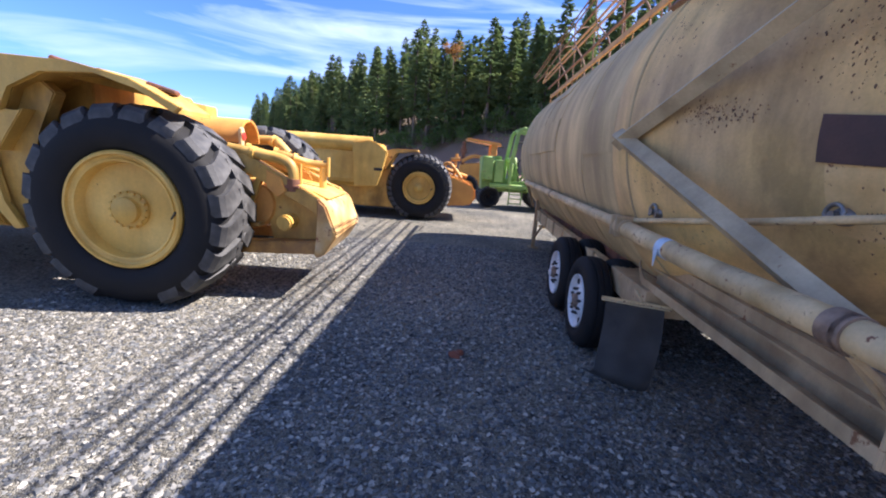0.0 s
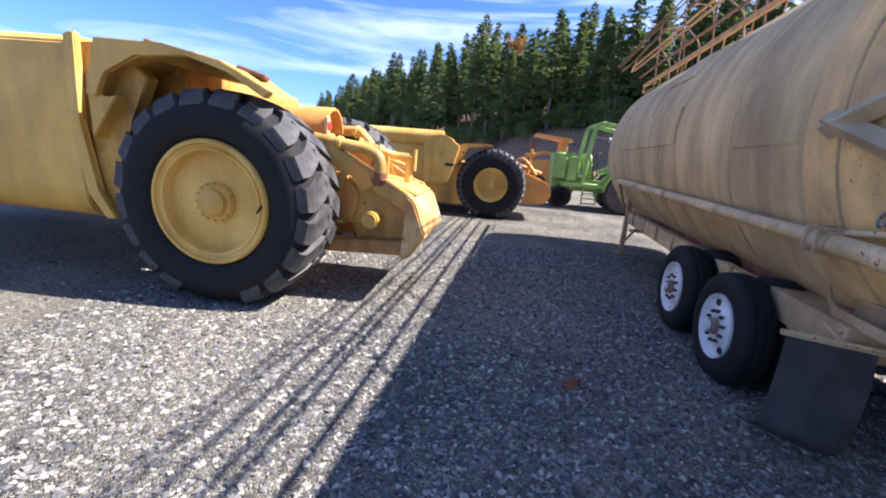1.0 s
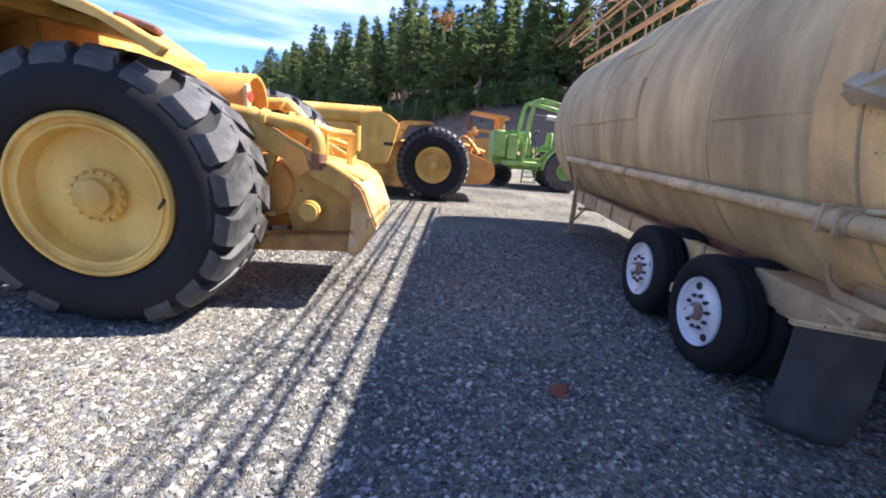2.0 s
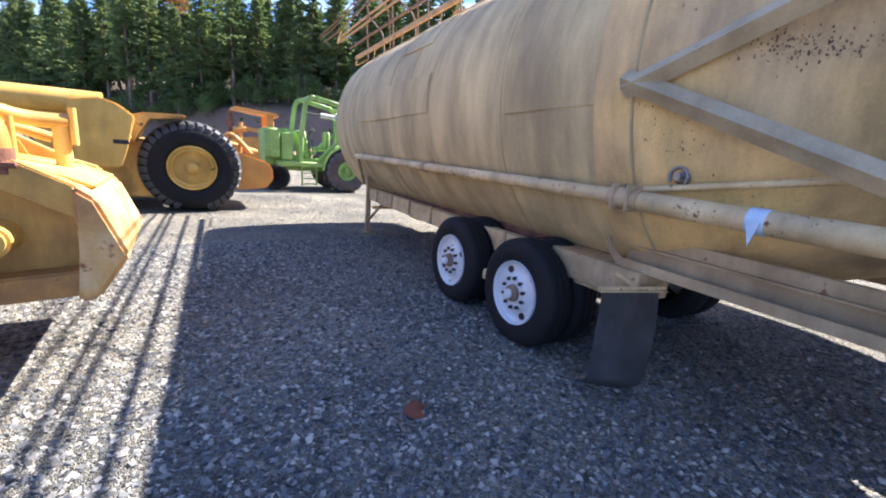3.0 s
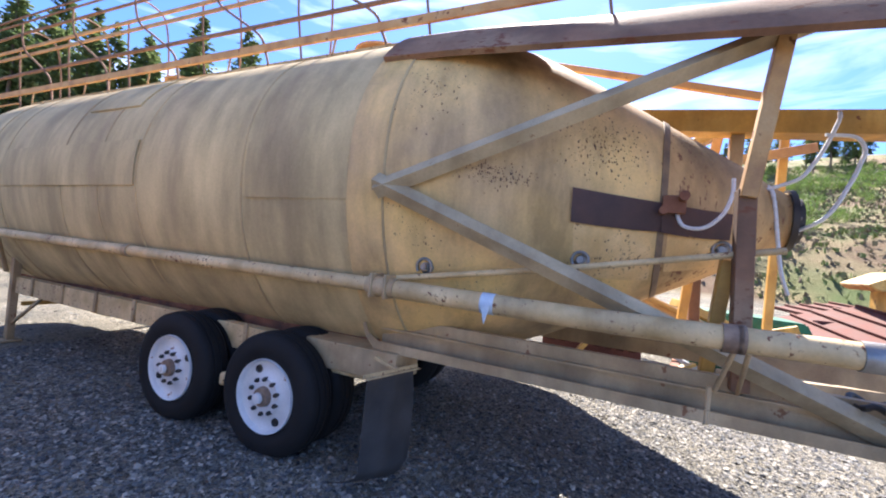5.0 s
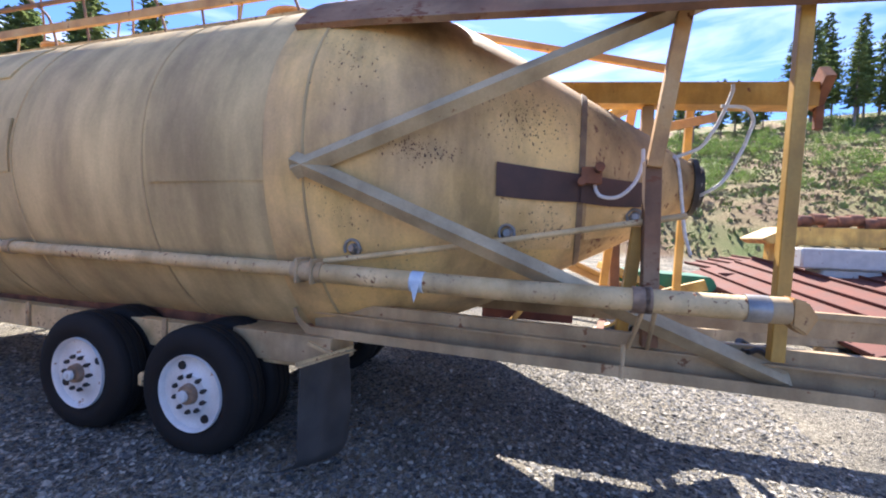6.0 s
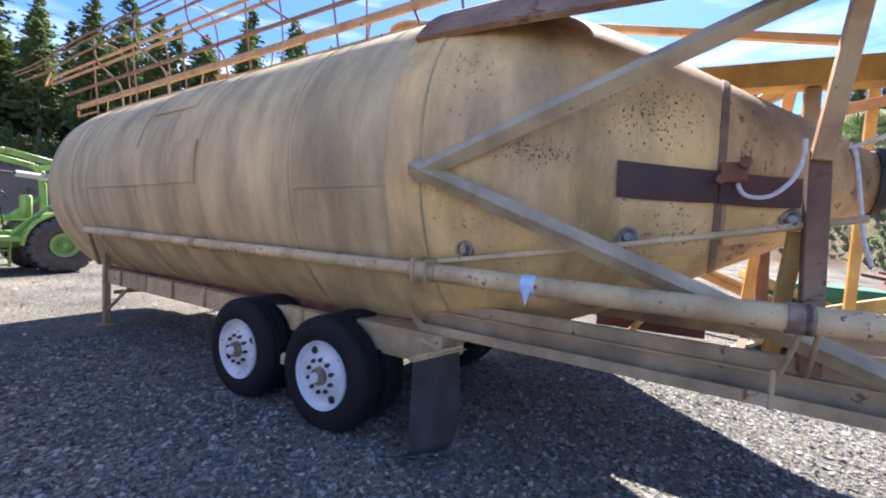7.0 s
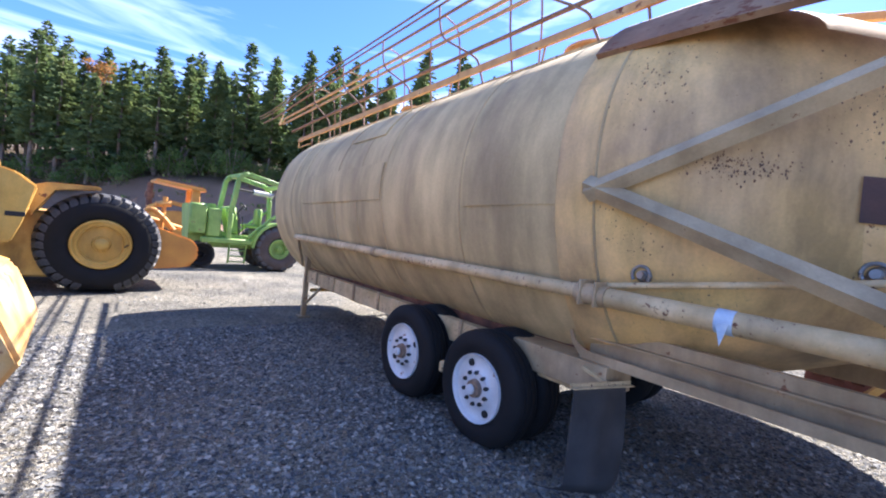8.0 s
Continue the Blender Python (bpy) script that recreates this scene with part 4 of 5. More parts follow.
    for i in range(16):
        t = i * math.tau / 16
        bm = B()
        lathe(bm, [(-s * 0.045, 0.0), (-s * 0.045, 0.016), (-s * 0.10, 0.016)], "y", 6, (x + 0.205 * q / 0.67 * math.cos(t), y + 0.0, z + 0.205 * q / 0.67 * math.sin(t)))
        part("hub_bolt", bm, rim_mat, rim)
    bm = B()
    rod(bm, [(x + (q - 0.12) * math.cos(0.15), y - s * 0.0, z + (q - 0.12) * math.sin(-0.1)), (x + (q - 0.05) * math.cos(0.15), y + s * 0.03, z + (q - 0.05) * math.sin(0.05))], 0.014, 8)
    part("valve_stem", bm, M_BLACK, rim)
    return tyre


# near scraper, parked across the yard with its push block towards the trailer
scr = empty("scraper", pose(0, 0, 0), "sun-faded yellow wheeled scraper with a rusty push block", "scraper")
big_wheel(scr, -5.28, -0.02, 1.16, 1.16, 0.80, 0.665, -1, M_TYRE, M_YELLOW, 20)
big_wheel(scr, -5.28, 4.25, 1.16, 1.16, 0.80, 0.665, 1, M_TYRE, M_YELLOW, 20)
bm = B()
rod(bm, [(-5.28, 0.2, 1.16), (-5.28, 4.0, 1.16)], 0.22, 20)
part("axle", bm, M_YELLOW2, scr)
# bowl: side with a rounded lower edge
bm = B()
sec = [(0.06, 2.70), (0.05, 1.2), (0.08, 1.0), (0.16, 0.86), (0.30, 0.80), (3.92, 0.80), (4.08, 0.86), (4.16, 1.0), (4.18, 2.70), (4.08, 2.78), (0.16, 2.78)]
prism(bm, sec, "x", -11.5, -6.86, 0.02)
part("bowl", bm, M_YELLOW, scr, "smooth sun-faded yellow bowl")
bm = B()
prism(bm, [(-6.90, 2.77), (-6.80, 2.80), (-6.76, 2.78), (-6.82, 1.9), (-6.68, 1.15), (-6.48, 0.86), (-6.60, 0.84), (-6.80, 1.1), (-6.93, 1.8)], "y", 0.02, 0.10, 0.012)
part("bowl_flange", bm, M_YELLOW, scr)
bm = B()
prism(bm, [(-6.85, 2.72), (-6.45, 2.74), (-6.05, 2.40), (-6.30, 1.95), (-6.55, 0.90), (-6.75, 0.90)], "y", 0.14, 0.3, 0.015)
prism(bm, [(-6.85, 2.72), (-6.0, 2.6), (-6.0, 1.0), (-6.75, 0.9)], "y", 0.6, 3.4, 0.015)
part("bowl_rear_wall", bm, M_YELLOW2, scr)
# fender arch over the tyre
bm = B()
arch = [(-6.50, 2.16), (-6.38, 2.42), (-6.02, 2.60), (-5.45, 2.63), (-5.0, 2.50), (-4.62, 2.27)]
outer = [(-6.62, 2.18), (-6.46, 2.74), (-5.70, 2.72), (-5.08, 2.60), (-4.55, 2.34)]
prism(bm, outer + arch[::-1], "y", -0.06, 0.02, 0.01)
part("fender", bm, M_YELLOW, scr, "dented yellow fender with rusty edge")
bm = B()
prism(bm, arch + [(x, z + 0.05) for x, z in arch[::-1]], "y", 0.025, 0.66, 0.004)
part("fender_liner", bm, M_YELLOW2, scr)
bm = B()
prism(bm, [(-6.62, 2.20), (-6.40, 2.16), (-6.28, 2.20), (-6.62, 1.72)], "y", -0.02, 0.30, 0.01)
part("fender_gusset", bm, M_YELLOW, scr)
bm = B()
section(bm, (-6.5, 0.75, 2.72), (-5.2, 0.85, 2.52), [(-0.5, -0.06), (0.5, -0.06), (0.45, 0.03), (-0.45, 0.03)])
part("deck_plate", bm, M_YELLOW2, scr, "yellow deck plate with rusted corners", 30)
for x, y, z in ((-5.95, 0.25, 2.73), (-4.98, 0.35, 2.55)):
    bm = B()
    box(bm, (x, y, z), (0.30, 0.20, 0.06), pose(0, 0, 0, 0, 14, 18), 0.02)
    part("rust_bracket", bm, M_RUST, scr)
# round hood open to the rear
bm = B()
pts_o, pts_i = [], []
for k in range(13):
    t = radians(-5 + 190 * k / 12)
    for lst, r in ((pts_o, 0.30), (pts_i, 0.27)):
        lst.append((1.35 + r * math.cos(t), 2.04 + r * math.sin(t)))
prism(bm, pts_o + pts_i[::-1], "x", -6.2, -4.45, 0.004)
part("round_hood", bm, M_ORANGE, scr, "round orange-lined hood")
bm = B()
prism(bm, [(1.02, 1.96), (1.10, 1.94), (1.14, 2.14), (1.10, 2.22), (1.03, 2.20)], "x", -4.46, -4.42, 0.005)
lamp = part("lamp_plate", bm, M_PIPE, scr)
bm = B()
lathe(bm, [(-4.42, 0.055), (-4.405, 0.05), (-4.40, 0.0)], "x", 20, (0, 1.085, 2.10))
part("reflector", bm, M_RED, lamp, "round red reflector")
# rear frame: sloping side plates, pins, tubes
for y in (0.78, 1.95):
    bm = B()
    prism(bm, [(-4.85, 1.95), (-4.30, 1.91), (-3.28, 1.37), (-3.30, 1.15), (-4.30, 1.69), (-4.85, 1.75)], "y", y, y + 0.14, 0.012)
    part("push_arm", bm, M_YELLOW2, scr, "sloping yellow push arm")
    bm = B()
    prism(bm, [(-4.0, 1.55), (-3.30, 1.22), (-3.28, 0.74), (-3.95, 0.70), (-4.02, 1.0)], "y", y + 0.15, y + 0.22, 0.01)
    part("frame_plate", bm, M_YELLOW2, scr)
    bm = B()
    prism(bm, [(-5.0, 0.70), (-5.0, 0.54), (-3.28, 0.62), (-3.28, 0.80)], "y", y - 0.04, y + 0.16, 0.015)
    part("lower_frame", bm, M_FRAME, scr)
    bm = B()
    box(bm, (-4.32, y + 0.05, 0.97), (0.5, 0.2, 0.05))
    part("step_plate", bm, M_YELLOW2, scr)
    bm = B()
    rod(bm, [(-3.72, y - 0.10, 1.03), (-3.72, y + 0.2, 1.03)], 0.105, 20)
    rod(bm, [(-3.72, y - 0.13, 1.03), (-3.72, y - 0.09, 1.03)], 0.085, 20)
    part("frame_pin", bm, M_YELLOW, scr)
    bm = B()
    prism(bm, [(-3.98, 1.70), (-3.80, 1.62), (-3.72, 1.44), (-3.84, 1.36), (-3.98, 1.48)], "y", y - 0.03, y, 0.006)
    part("arm_gusset", bm, M_ORANGE, scr)
bm = B()
lathe(bm, [(0.9, 0.0), (0.9, 0.30), (0.95, 0.34), (1.0, 0.28), (1.6, 0.28), (1.65, 0.34), (1.7, 0.3), (1.7, 0)], "y", 32, (-4.25, 0, 1.22))
part("winch_drum", bm, M_ORANGE, scr, "rusty orange drum behind the frame plates")
bm = B()
bar(bm, (-4.35, 0.90, 0.95), (-4.05, 0.90, 1.75), 0.08, 0.12, (0, 1, 0))
part("diagonal_stay", bm, M_YELLOW, scr)
bm = B()
prism(bm, [(-3.31, 1.39), (-3.19, 1.30), (-3.03, 0.90), (-3.22, 0.60), (-3.34, 0.58), (-3.30, 1.0)], "y", 0.70, 2.16, 0.025)
part("push_block", bm, M_BLOCK, scr, "heavy yellow push block worn to bare rust at the edges")
bm = B()
prism(bm, [(-4.05, 1.46), (-3.30, 1.33), (-3.20, 1.36), (-3.40, 1.44), (-4.05, 1.56)], "y", 0.92, 1.95, 0.01)
part("block_top_plate", bm, M_YELLOW, scr)
for pts, r in (([(-5.0, 0.84, 2.0), (-4.2, 0.84, 1.90), (-3.88, 0.84, 1.86), (-3.72, 0.84, 1.80), (-3.66, 0.84, 1.68), (-3.66, 0.84, 1.48)], 0.07),
               ([(-4.8, 1.9, 2.06), (-4.35, 1.9, 2.08), (-4.22, 1.85, 2.02), (-4.1, 1.85, 1.9)], 0.07),
               ([(-4.1, 1.3, 1.92), (-3.85, 1.35, 1.86), (-3.65, 1.45, 1.80), (-3.42, 1.52, 1.79)], 0.055),
               ([(-4.6, 1.55, 1.96), (-4.1, 1.6, 1.84), (-3.55, 1.7, 1.66)], 0.04)):
    bm = B()
    rod(bm, curve(pts, 6), r, 14)
    tube = part("hydraulic_tube", bm, M_YELLOW2, scr, "chipped yellow hydraulic tube")
    for i in (0, 1):
        bm = B()
        a, b = Vector(pts[i]), Vector(pts[i + 1])
        rod(bm, [a, a + (b - a).normalized() * 0.05], r + 0.02, 14)
        part("tube_collar", bm, M_YELLOW, tube)
bm = B()
rod(bm, [(-3.66, 0.84, 1.60), (-3.66, 0.84, 1.44)], 0.085, 14)
box(bm, (-3.66, 0.84, 1.50), (0.2, 0.16, 0.04))
part("tube_flange", bm, M_RUST, scr)
for p, q, r in (((-3.62, 1.0, 1.36), (-3.62, 1.0, 1.80), 0.022), ((-3.46, 1.52, 1.30), (-3.46, 1.52, 1.80), 0.055), ((-3.38, 1.50, 1.62), (-3.38, 1.50, 1.90), 0.025)):
    bm = B()
    rod(bm, [p, q], r, 12)
    part("upright_rod", bm, M_YELLOW, scr)
bm = B()
prism(bm, [(-4.2, 1.56), (-3.5, 1.48), (-3.32, 1.42), (-3.26, 1.26), (-3.30, 1.14), (-3.42, 1.10), (-4.2, 1.34)], "y", 1.98, 2.14, 0.02)
part("far_push_ear", bm, M_ORANGE, scr)

# second scraper further along
sc2 = empty("scraper", pose(0, 0, 0, 0, 0, 0), "yellow wheeled scraper with a rounded bowl, parked behind the first", "scraper")
big_wheel(sc2, -2.44, 8.45, 1.02, 1.02, 0.72, 0.50, -1, M_TYRE, M_YELLOW, 34)
big_wheel(sc2, -2.44, 11.4, 1.02, 1.02, 0.72, 0.50, 1, M_TYRE, M_YELLOW, 34)
bm = B()
prism(bm, [(8.3, 2.05), (8.25, 1.1), (8.5, 0.95), (11.2, 0.95), (11.45, 1.1), (11.4, 2.05), (11.1, 2.30), (8.6, 2.30)], "x", -9.0, -3.9, 0.05)
part("bowl", bm, M_YELLOW, sc2)
bm = B()
prism(bm, [(-4.5, 2.26), (-3.95, 2.36), (-3.7, 2.28), (-3.42, 2.05), (-3.6, 1.35), (-3.72, 1.0), (-4.4, 0.96)], "y", 8.05, 8.25, 0.03)
side = part("side_plate", bm, M_YELLOW, sc2)
bm = B()
box(bm, (-3.68, 8.045, 1.52), (0.26, 0.012, 0.085), None, 0.004)
part("plate_mark", bm, M_BLACK, side, "dark illegible plate")
bm = B()
rod(bm, [(-8.6, 8.35, 2.22), (-3.95, 8.35, 2.24)], 0.22, 24)
part("rounded_edge", bm, M_YELLOW, sc2)
bm = B()
prism(bm, [(-3.6, 2.05), (-3.3, 2.16), (-2.55, 2.19), (-2.5, 2.13), (-3.2, 2.05), (-3.5, 1.5)], "y", 8.3, 9.2, 0.015)
part("fender", bm, M_YELLOW2, sc2)
bm = B()
rod(bm, [(-2.44, 8.7, 1.02), (-2.44, 11.2, 1.02)], 0.2, 16)
box(bm, (-4.6, 9.9, 0.95), (3.4, 2.5, 1.3), None, 0.05)
part("axle", bm, M_YELLOW2, sc2)
bm = B()
prism(bm, [(-2.2, 1.5), (-1.5, 1.48), (-0.75, 1.22), (-0.62, 1.02), (-0.68, 0.72), (-0.9, 0.55), (-2.2, 0.45)], "y", 8.75, 8.95, 0.03)
part("push_frame", bm, M_ORANGE, sc2)
bm = B()
prism(bm, [(-2.2, 1.5), (-1.5, 1.48), (-0.75, 1.22), (-0.62, 1.02), (-0.68, 0.72), (-0.9, 0.55), (-2.2, 0.45)], "y", 10.6, 10.8, 0.03)
part("push_frame", bm, M_ORANGE, sc2)
bm = B()
prism(bm, [(-0.95, 1.2), (-0.62, 1.08), (-0.58, 0.8), (-0.75, 0.55), (-0.98, 0.55)], "y", 8.95, 10.6, 0.03)
part("push_block", bm, M_ORANGE, sc2)
bm = B()
rod(bm, curve([(-1.9, 9.3, 1.5), (-1.6, 9.25, 1.85), (-1.35, 9.2, 1.7), (-1.1, 9.2, 1.4)], 6), 0.06, 10)
rod(bm, [(-1.35, 9.3, 1.3), (-1.30, 9.3, 2.18)], 0.05, 10)
rod(bm, [(-1.48, 9.3, 1.98), (-1.18, 9.3, 2.02)], 0.07, 10)
rod(bm, [(-2.0, 9.4, 1.75), (-0.9, 9.5, 1.45)], 0.06, 10)
part("hydraulic_tube", bm, M_ORANGE, sc2)

# lime green tractor
trac = empty("tractor", pose(0, 0, 0), "lime green open-cab tractor with a heavy roll frame", "tractor")
big_wheel(trac, 2.85, 13.0, 0.84, 0.84, 0.55, 0.36, -1, M_BROWNTYRE, M_GREEN, 18)
big_wheel(trac, 2.85, 15.3, 0.84, 0.84, 0.55, 0.36, 1, M_BROWNTYRE, M_GREEN, 18)
big_wheel(trac, 0.35, 13.5, 0.48, 0.48, 0.34, 0.24, -1, M_TYRE, M_TYRE, 18)
big_wheel(trac, 0.35, 15.0, 0.48, 0.48, 0.34, 0.24, 1, M_TYRE, M_TYRE, 18)
bm = B()
prism(bm, [(-0.1, 2.2), (0.75, 2.28), (0.85, 1.35), (1.3, 1.2), (3.4, 1.2), (3.4, 0.75), (0.0, 0.75)], "y", 13.55, 14.75, 0.04)
part("body", bm, M_GREEN, trac)
bm = B()
box(bm, (0.16, 13.36, 1.72), (0.52, 0.36, 1.02), None, 0.05)
part("hood_box", bm, M_GREEN, trac)
bm = B()
box(bm, (0.66, 13.34, 1.62), (0.42, 0.30, 0.98), None, 0.04)
part("side_tank", bm, M_GREEN, trac)
bm = B()
box(bm, (1.25, 13.25, 1.02), (1.9, 0.34, 0.18), None, 0.03)
part("deck", bm, M_GREEN, trac)
for y in (13.2, 14.9):
    bm = B()
    pts = [(1.12, y, 1.05), (1.14, y, 2.0), (1.30, y, 3.2), (1.42, y, 3.40), (1.62, y, 3.43), (2.75, y, 3.22), (2.92, y, 3.08), (2.96, y, 2.7), (3.0, y, 1.4)]
    for p, q in zip(pts, pts[1:]):
        bar(bm, p, q, 0.16, 0.17, (0, 1, 0), 0.02)
    part("roll_frame", bm, M_GREEN, trac, "thick lime green bent roll frame")
    bm = B()
    bar(bm, (1.75, y + 0.02, 1.15), (2.55, y + 0.02, 1.95), 0.10, 0.12, (0, 1, 0), 0.02)
    bar(bm, (2.5, y + 0.02, 1.9), (2.95, y + 0.02, 2.25), 0.10, 0.12, (0, 1, 0), 0.02)
    part("roll_stay", bm, M_GREEN, trac)
for x, z in ((1.5, 3.40), (2.85, 3.16)):
    bm = B()
    bar(bm, (x, 13.2, z), (x, 14.9, z), 0.16, 0.14, (0, 0, 1), 0.02)
    part("roll_crossbar", bm, M_GREEN, trac)
bm = B()
fen = [(2.85 + 0.97 * math.cos(radians(a)), 0.84 + 0.97 * math.sin(radians(a))) for a in range(30, 181, 15)]
prism(bm, fen + [(2.85 + 0.90 * math.cos(radians(a)), 0.84 + 0.90 * math.sin(radians(a))) for a in range(180, 29, -15)], "y", 12.95, 13.6, 0.006)
part("fender", bm, M_GREEN, trac)
bm = B()
box(bm, (2.05, 14.1, 1.60), (0.5, 0.6, 0.14), None, 0.05)
box(bm, (2.32, 14.1, 1.95), (0.14, 0.6, 0.65), None, 0.05)
part("seat", bm, M_GREEN, trac)
bm = B()
box(bm, (1.35, 14.1, 1.75), (0.35, 0.8, 1.0), pose(0, 0, 0, 0, -12, 0), 0.05)
part("dash_console", bm, M_GREEN, trac)
bm = B()
rod(bm, [(1.45, 14.0, 1.9), (1.75, 14.0, 2.3)], 0.03, 8)
rod(bm, [(1.75 + 0.10 * math.cos(a), 14.0 + 0.22 * math.sin(a), 2.3 - 0.12 * math.cos(a)) for a in (k * math.tau / 16 for k in range(17))], 0.022, 6)
part("steering_wheel", bm, M_BLACK, trac)
for x, y, z in ((1.55, 13.6, 2.05), (1.62, 13.7, 2.0), (1.72, 13.6, 1.9)):
    bm = B()
    rod(bm, [(x, y, 1.2), (x - 0.08, y, z)], 0.018, 6)
    bmesh.ops.create_icosphere(bm, subdivisions=1, radius=0.04, matrix=Matrix.Translation((x - 0.08, y, z)))
    part("lever", bm, M_BLACK, trac)
bm = B()
rod(bm, [(1.95, 13.6, 2.86), (2.65, 13.6, 2.82)], 0.09, 14)
part("exhaust_can", bm, M_PALE, trac, "pale exhaust silencer")
bm = B()
rod(bm, [(1.4, 13.6, 2.90), (1.95, 13.6, 2.86)], 0.035, 8)
rod(bm, [(2.65, 13.6, 2.82), (3.5, 13.6, 2.78)], 0.045, 8)
part("exhaust_pipe", bm, M_BLACK, trac)
for i in range(4):
    bm = B()
    box(bm, (1.45, 13.22, 0.30 + 0.2 * i), (0.55, 0.2, 0.03))
    part("step", bm, M_GREEN, trac)
for x in (1.18, 1.72):
    bm = B()
    bar(bm, (x, 13.22, 0.25), (x, 13.22, 1.0), 0.04, 0.12, (0, 1, 0))
    part("step_stringer", bm, M_GREEN, trac)

# orange machine behind the tractor
dz = empty("grader", pose(0, 0, 0), "orange yellow machine with a flat canopy, behind the tractor", "machine")
bm = B()
prism(bm, [(-0.9, 1.75), (0.3, 1.9), (1.2, 1.7), (1.6, 1.2), (1.6, 0.6), (-0.9, 0.6)], "y", 17.6, 19.0, 0.05)
part("body", bm, M_ORANGE, dz)
bm = B()
prism(bm, [(-0.6, 3.10), (1.15, 2.95), (1.2, 2.80), (1.0, 2.82), (-0.6, 3.0)], "y", 17.4, 19.2, 0.02)
part("canopy", bm, M_ORANGE, dz)
for x, y in ((0.85, 17.65), (0.85, 18.95)):
    bm = B()
    bar(bm, (x, y, 1.5), (x, y, 2.9), 0.30, 0.18, (0, 1, 0), 0.02)
    part("canopy_post", bm, M_ORANGE, dz)
bm = B()
rod(bm, [(-0.75, 17.7, 1.7), (-0.75, 17.7, 2.9)], 0.10, 12)
rod(bm, [(-0.75, 17.7, 2.3), (-0.75, 17.7, 2.55)], 0.16, 12)
part("exhaust_stack", bm, M_RUST, dz)
bm = B()
rod(bm, curve([(-0.8, 17.6, 1.9), (-0.2, 17.6, 2.2), (0.5, 17.6, 2.15), (0.9, 17.6, 2.3)], 5), 0.09, 10)
part("air_duct", bm, M_ORANGE, dz)
for x in (-0.4, 1.0):
    for y, s in ((17.5, -1), (19.1, 1)):
        big_wheel(dz, x, y, 0.6, 0.6, 0.4, 0.3, s, M_TYRE, M_ORANGE, 16)


# ---- woods ----
rng = random.Random(7)


def spray(bm, p, d, size, droop):
    """A small frond of two crossed blades."""
    d = d.normalized()
    side = d.cross(Vector((0, 0, 1)))
    side = side.normalized() if side.length > 1e-3 else Vector((1, 0, 0))
    tipp = p + d * size + Vector((0, 0, -droop * size))
    for w in (side, (side * 0.3 + Vector((0, 0, 0.8))).normalized()):
        a, b = bm.verts.new(p + w * size * 0.10), bm.verts.new(p - w * size * 0.10)
        m1, m2 = p.lerp(tipp, 0.55) + w * size * 0.30, p.lerp(tipp, 0.5) - w * size * 0.30
        bm.faces.new((a, bm.verts.new(m1), bm.verts.new(tipp), bm.verts.new(m2), b))


def conifer_meshes(h, r, bare, seed):
    g = random.Random(seed)
    bm = B()
    bend = [Vector((g.uniform(-0.1, 0.1), g.uniform(-0.1, 0.1), h * k / 6)) for k in range(7)]
    prev = None
    for k, p in enumerate(bend):
        q = (0.30 * (1 - k / 6.4)) * h / 20
        ring = [bm.verts.new(p + Vector((q * math.cos(a), q * math.sin(a), 0))) for a in (i * math.tau / 8 for i in range(8))]
        if prev:
            for i in range(8):
                bm.faces.new((prev[i], prev[(i + 1) % 8], ring[(i + 1) % 8], ring[i]))
        prev = ring
    for k in range(14):
        z, a = g.uniform(0.08, bare + 0.1) * h, g.uniform(0, math.tau)
        n = g.uniform(0.5, 1.6)
        rod(bm, [(0, 0, z), (n * math.cos(a), n * math.sin(a), z - 0.1 * n)], 0.03, 4, False)
    trunk = mesh_of("trunk", bm, M_BARK)
    bm = B()
    z = bare * h
    while z < h * 0.985:
        f = (z / h - bare) / (1 - bare)
        reach = r * (1 - f) ** 0.75 * min(1, 0.45 + 2.4 * f) + 0.15
        for _ in range(8 if f < 0.85 else 5):
            if g.random() < 0.2:
                continue
            a, n = g.uniform(0, math.tau), reach * g.uniform(0.4, 1.25)
            out = Vector((math.cos(a), math.sin(a), 0.25 - 0.55 * (1 - f)))
            k = 0.25
            while k < 1.0:
                p = Vector((0, 0, z)) + out * n * k
                for s in (-0.9, 0.0, 0.9) if k < 0.9 else (0.0,):
                    b = a + s + g.uniform(-0.3, 0.3)
                    spray(bm, p, Vector((math.cos(b), math.sin(b), g.uniform(-0.2, 0.35))), g.uniform(0.42, 0.8) * (0.6 + 0.4 * (1 - f)), g.uniform(0.1, 0.5))
                k += 0.20 + 0.08 * g.random()
        z += h * 0.020 * g.uniform(0.7, 1.3)
    for s in range(4):
        spray(bm, Vector((0, 0, h * 0.97)), Vector((math.cos(s * 1.6) * 0.3, math.sin(s * 1.6) * 0.3, 1)), 0.7, 0)
    return trunk, mesh_of("crown", bm, M_NEEDLE, 0)


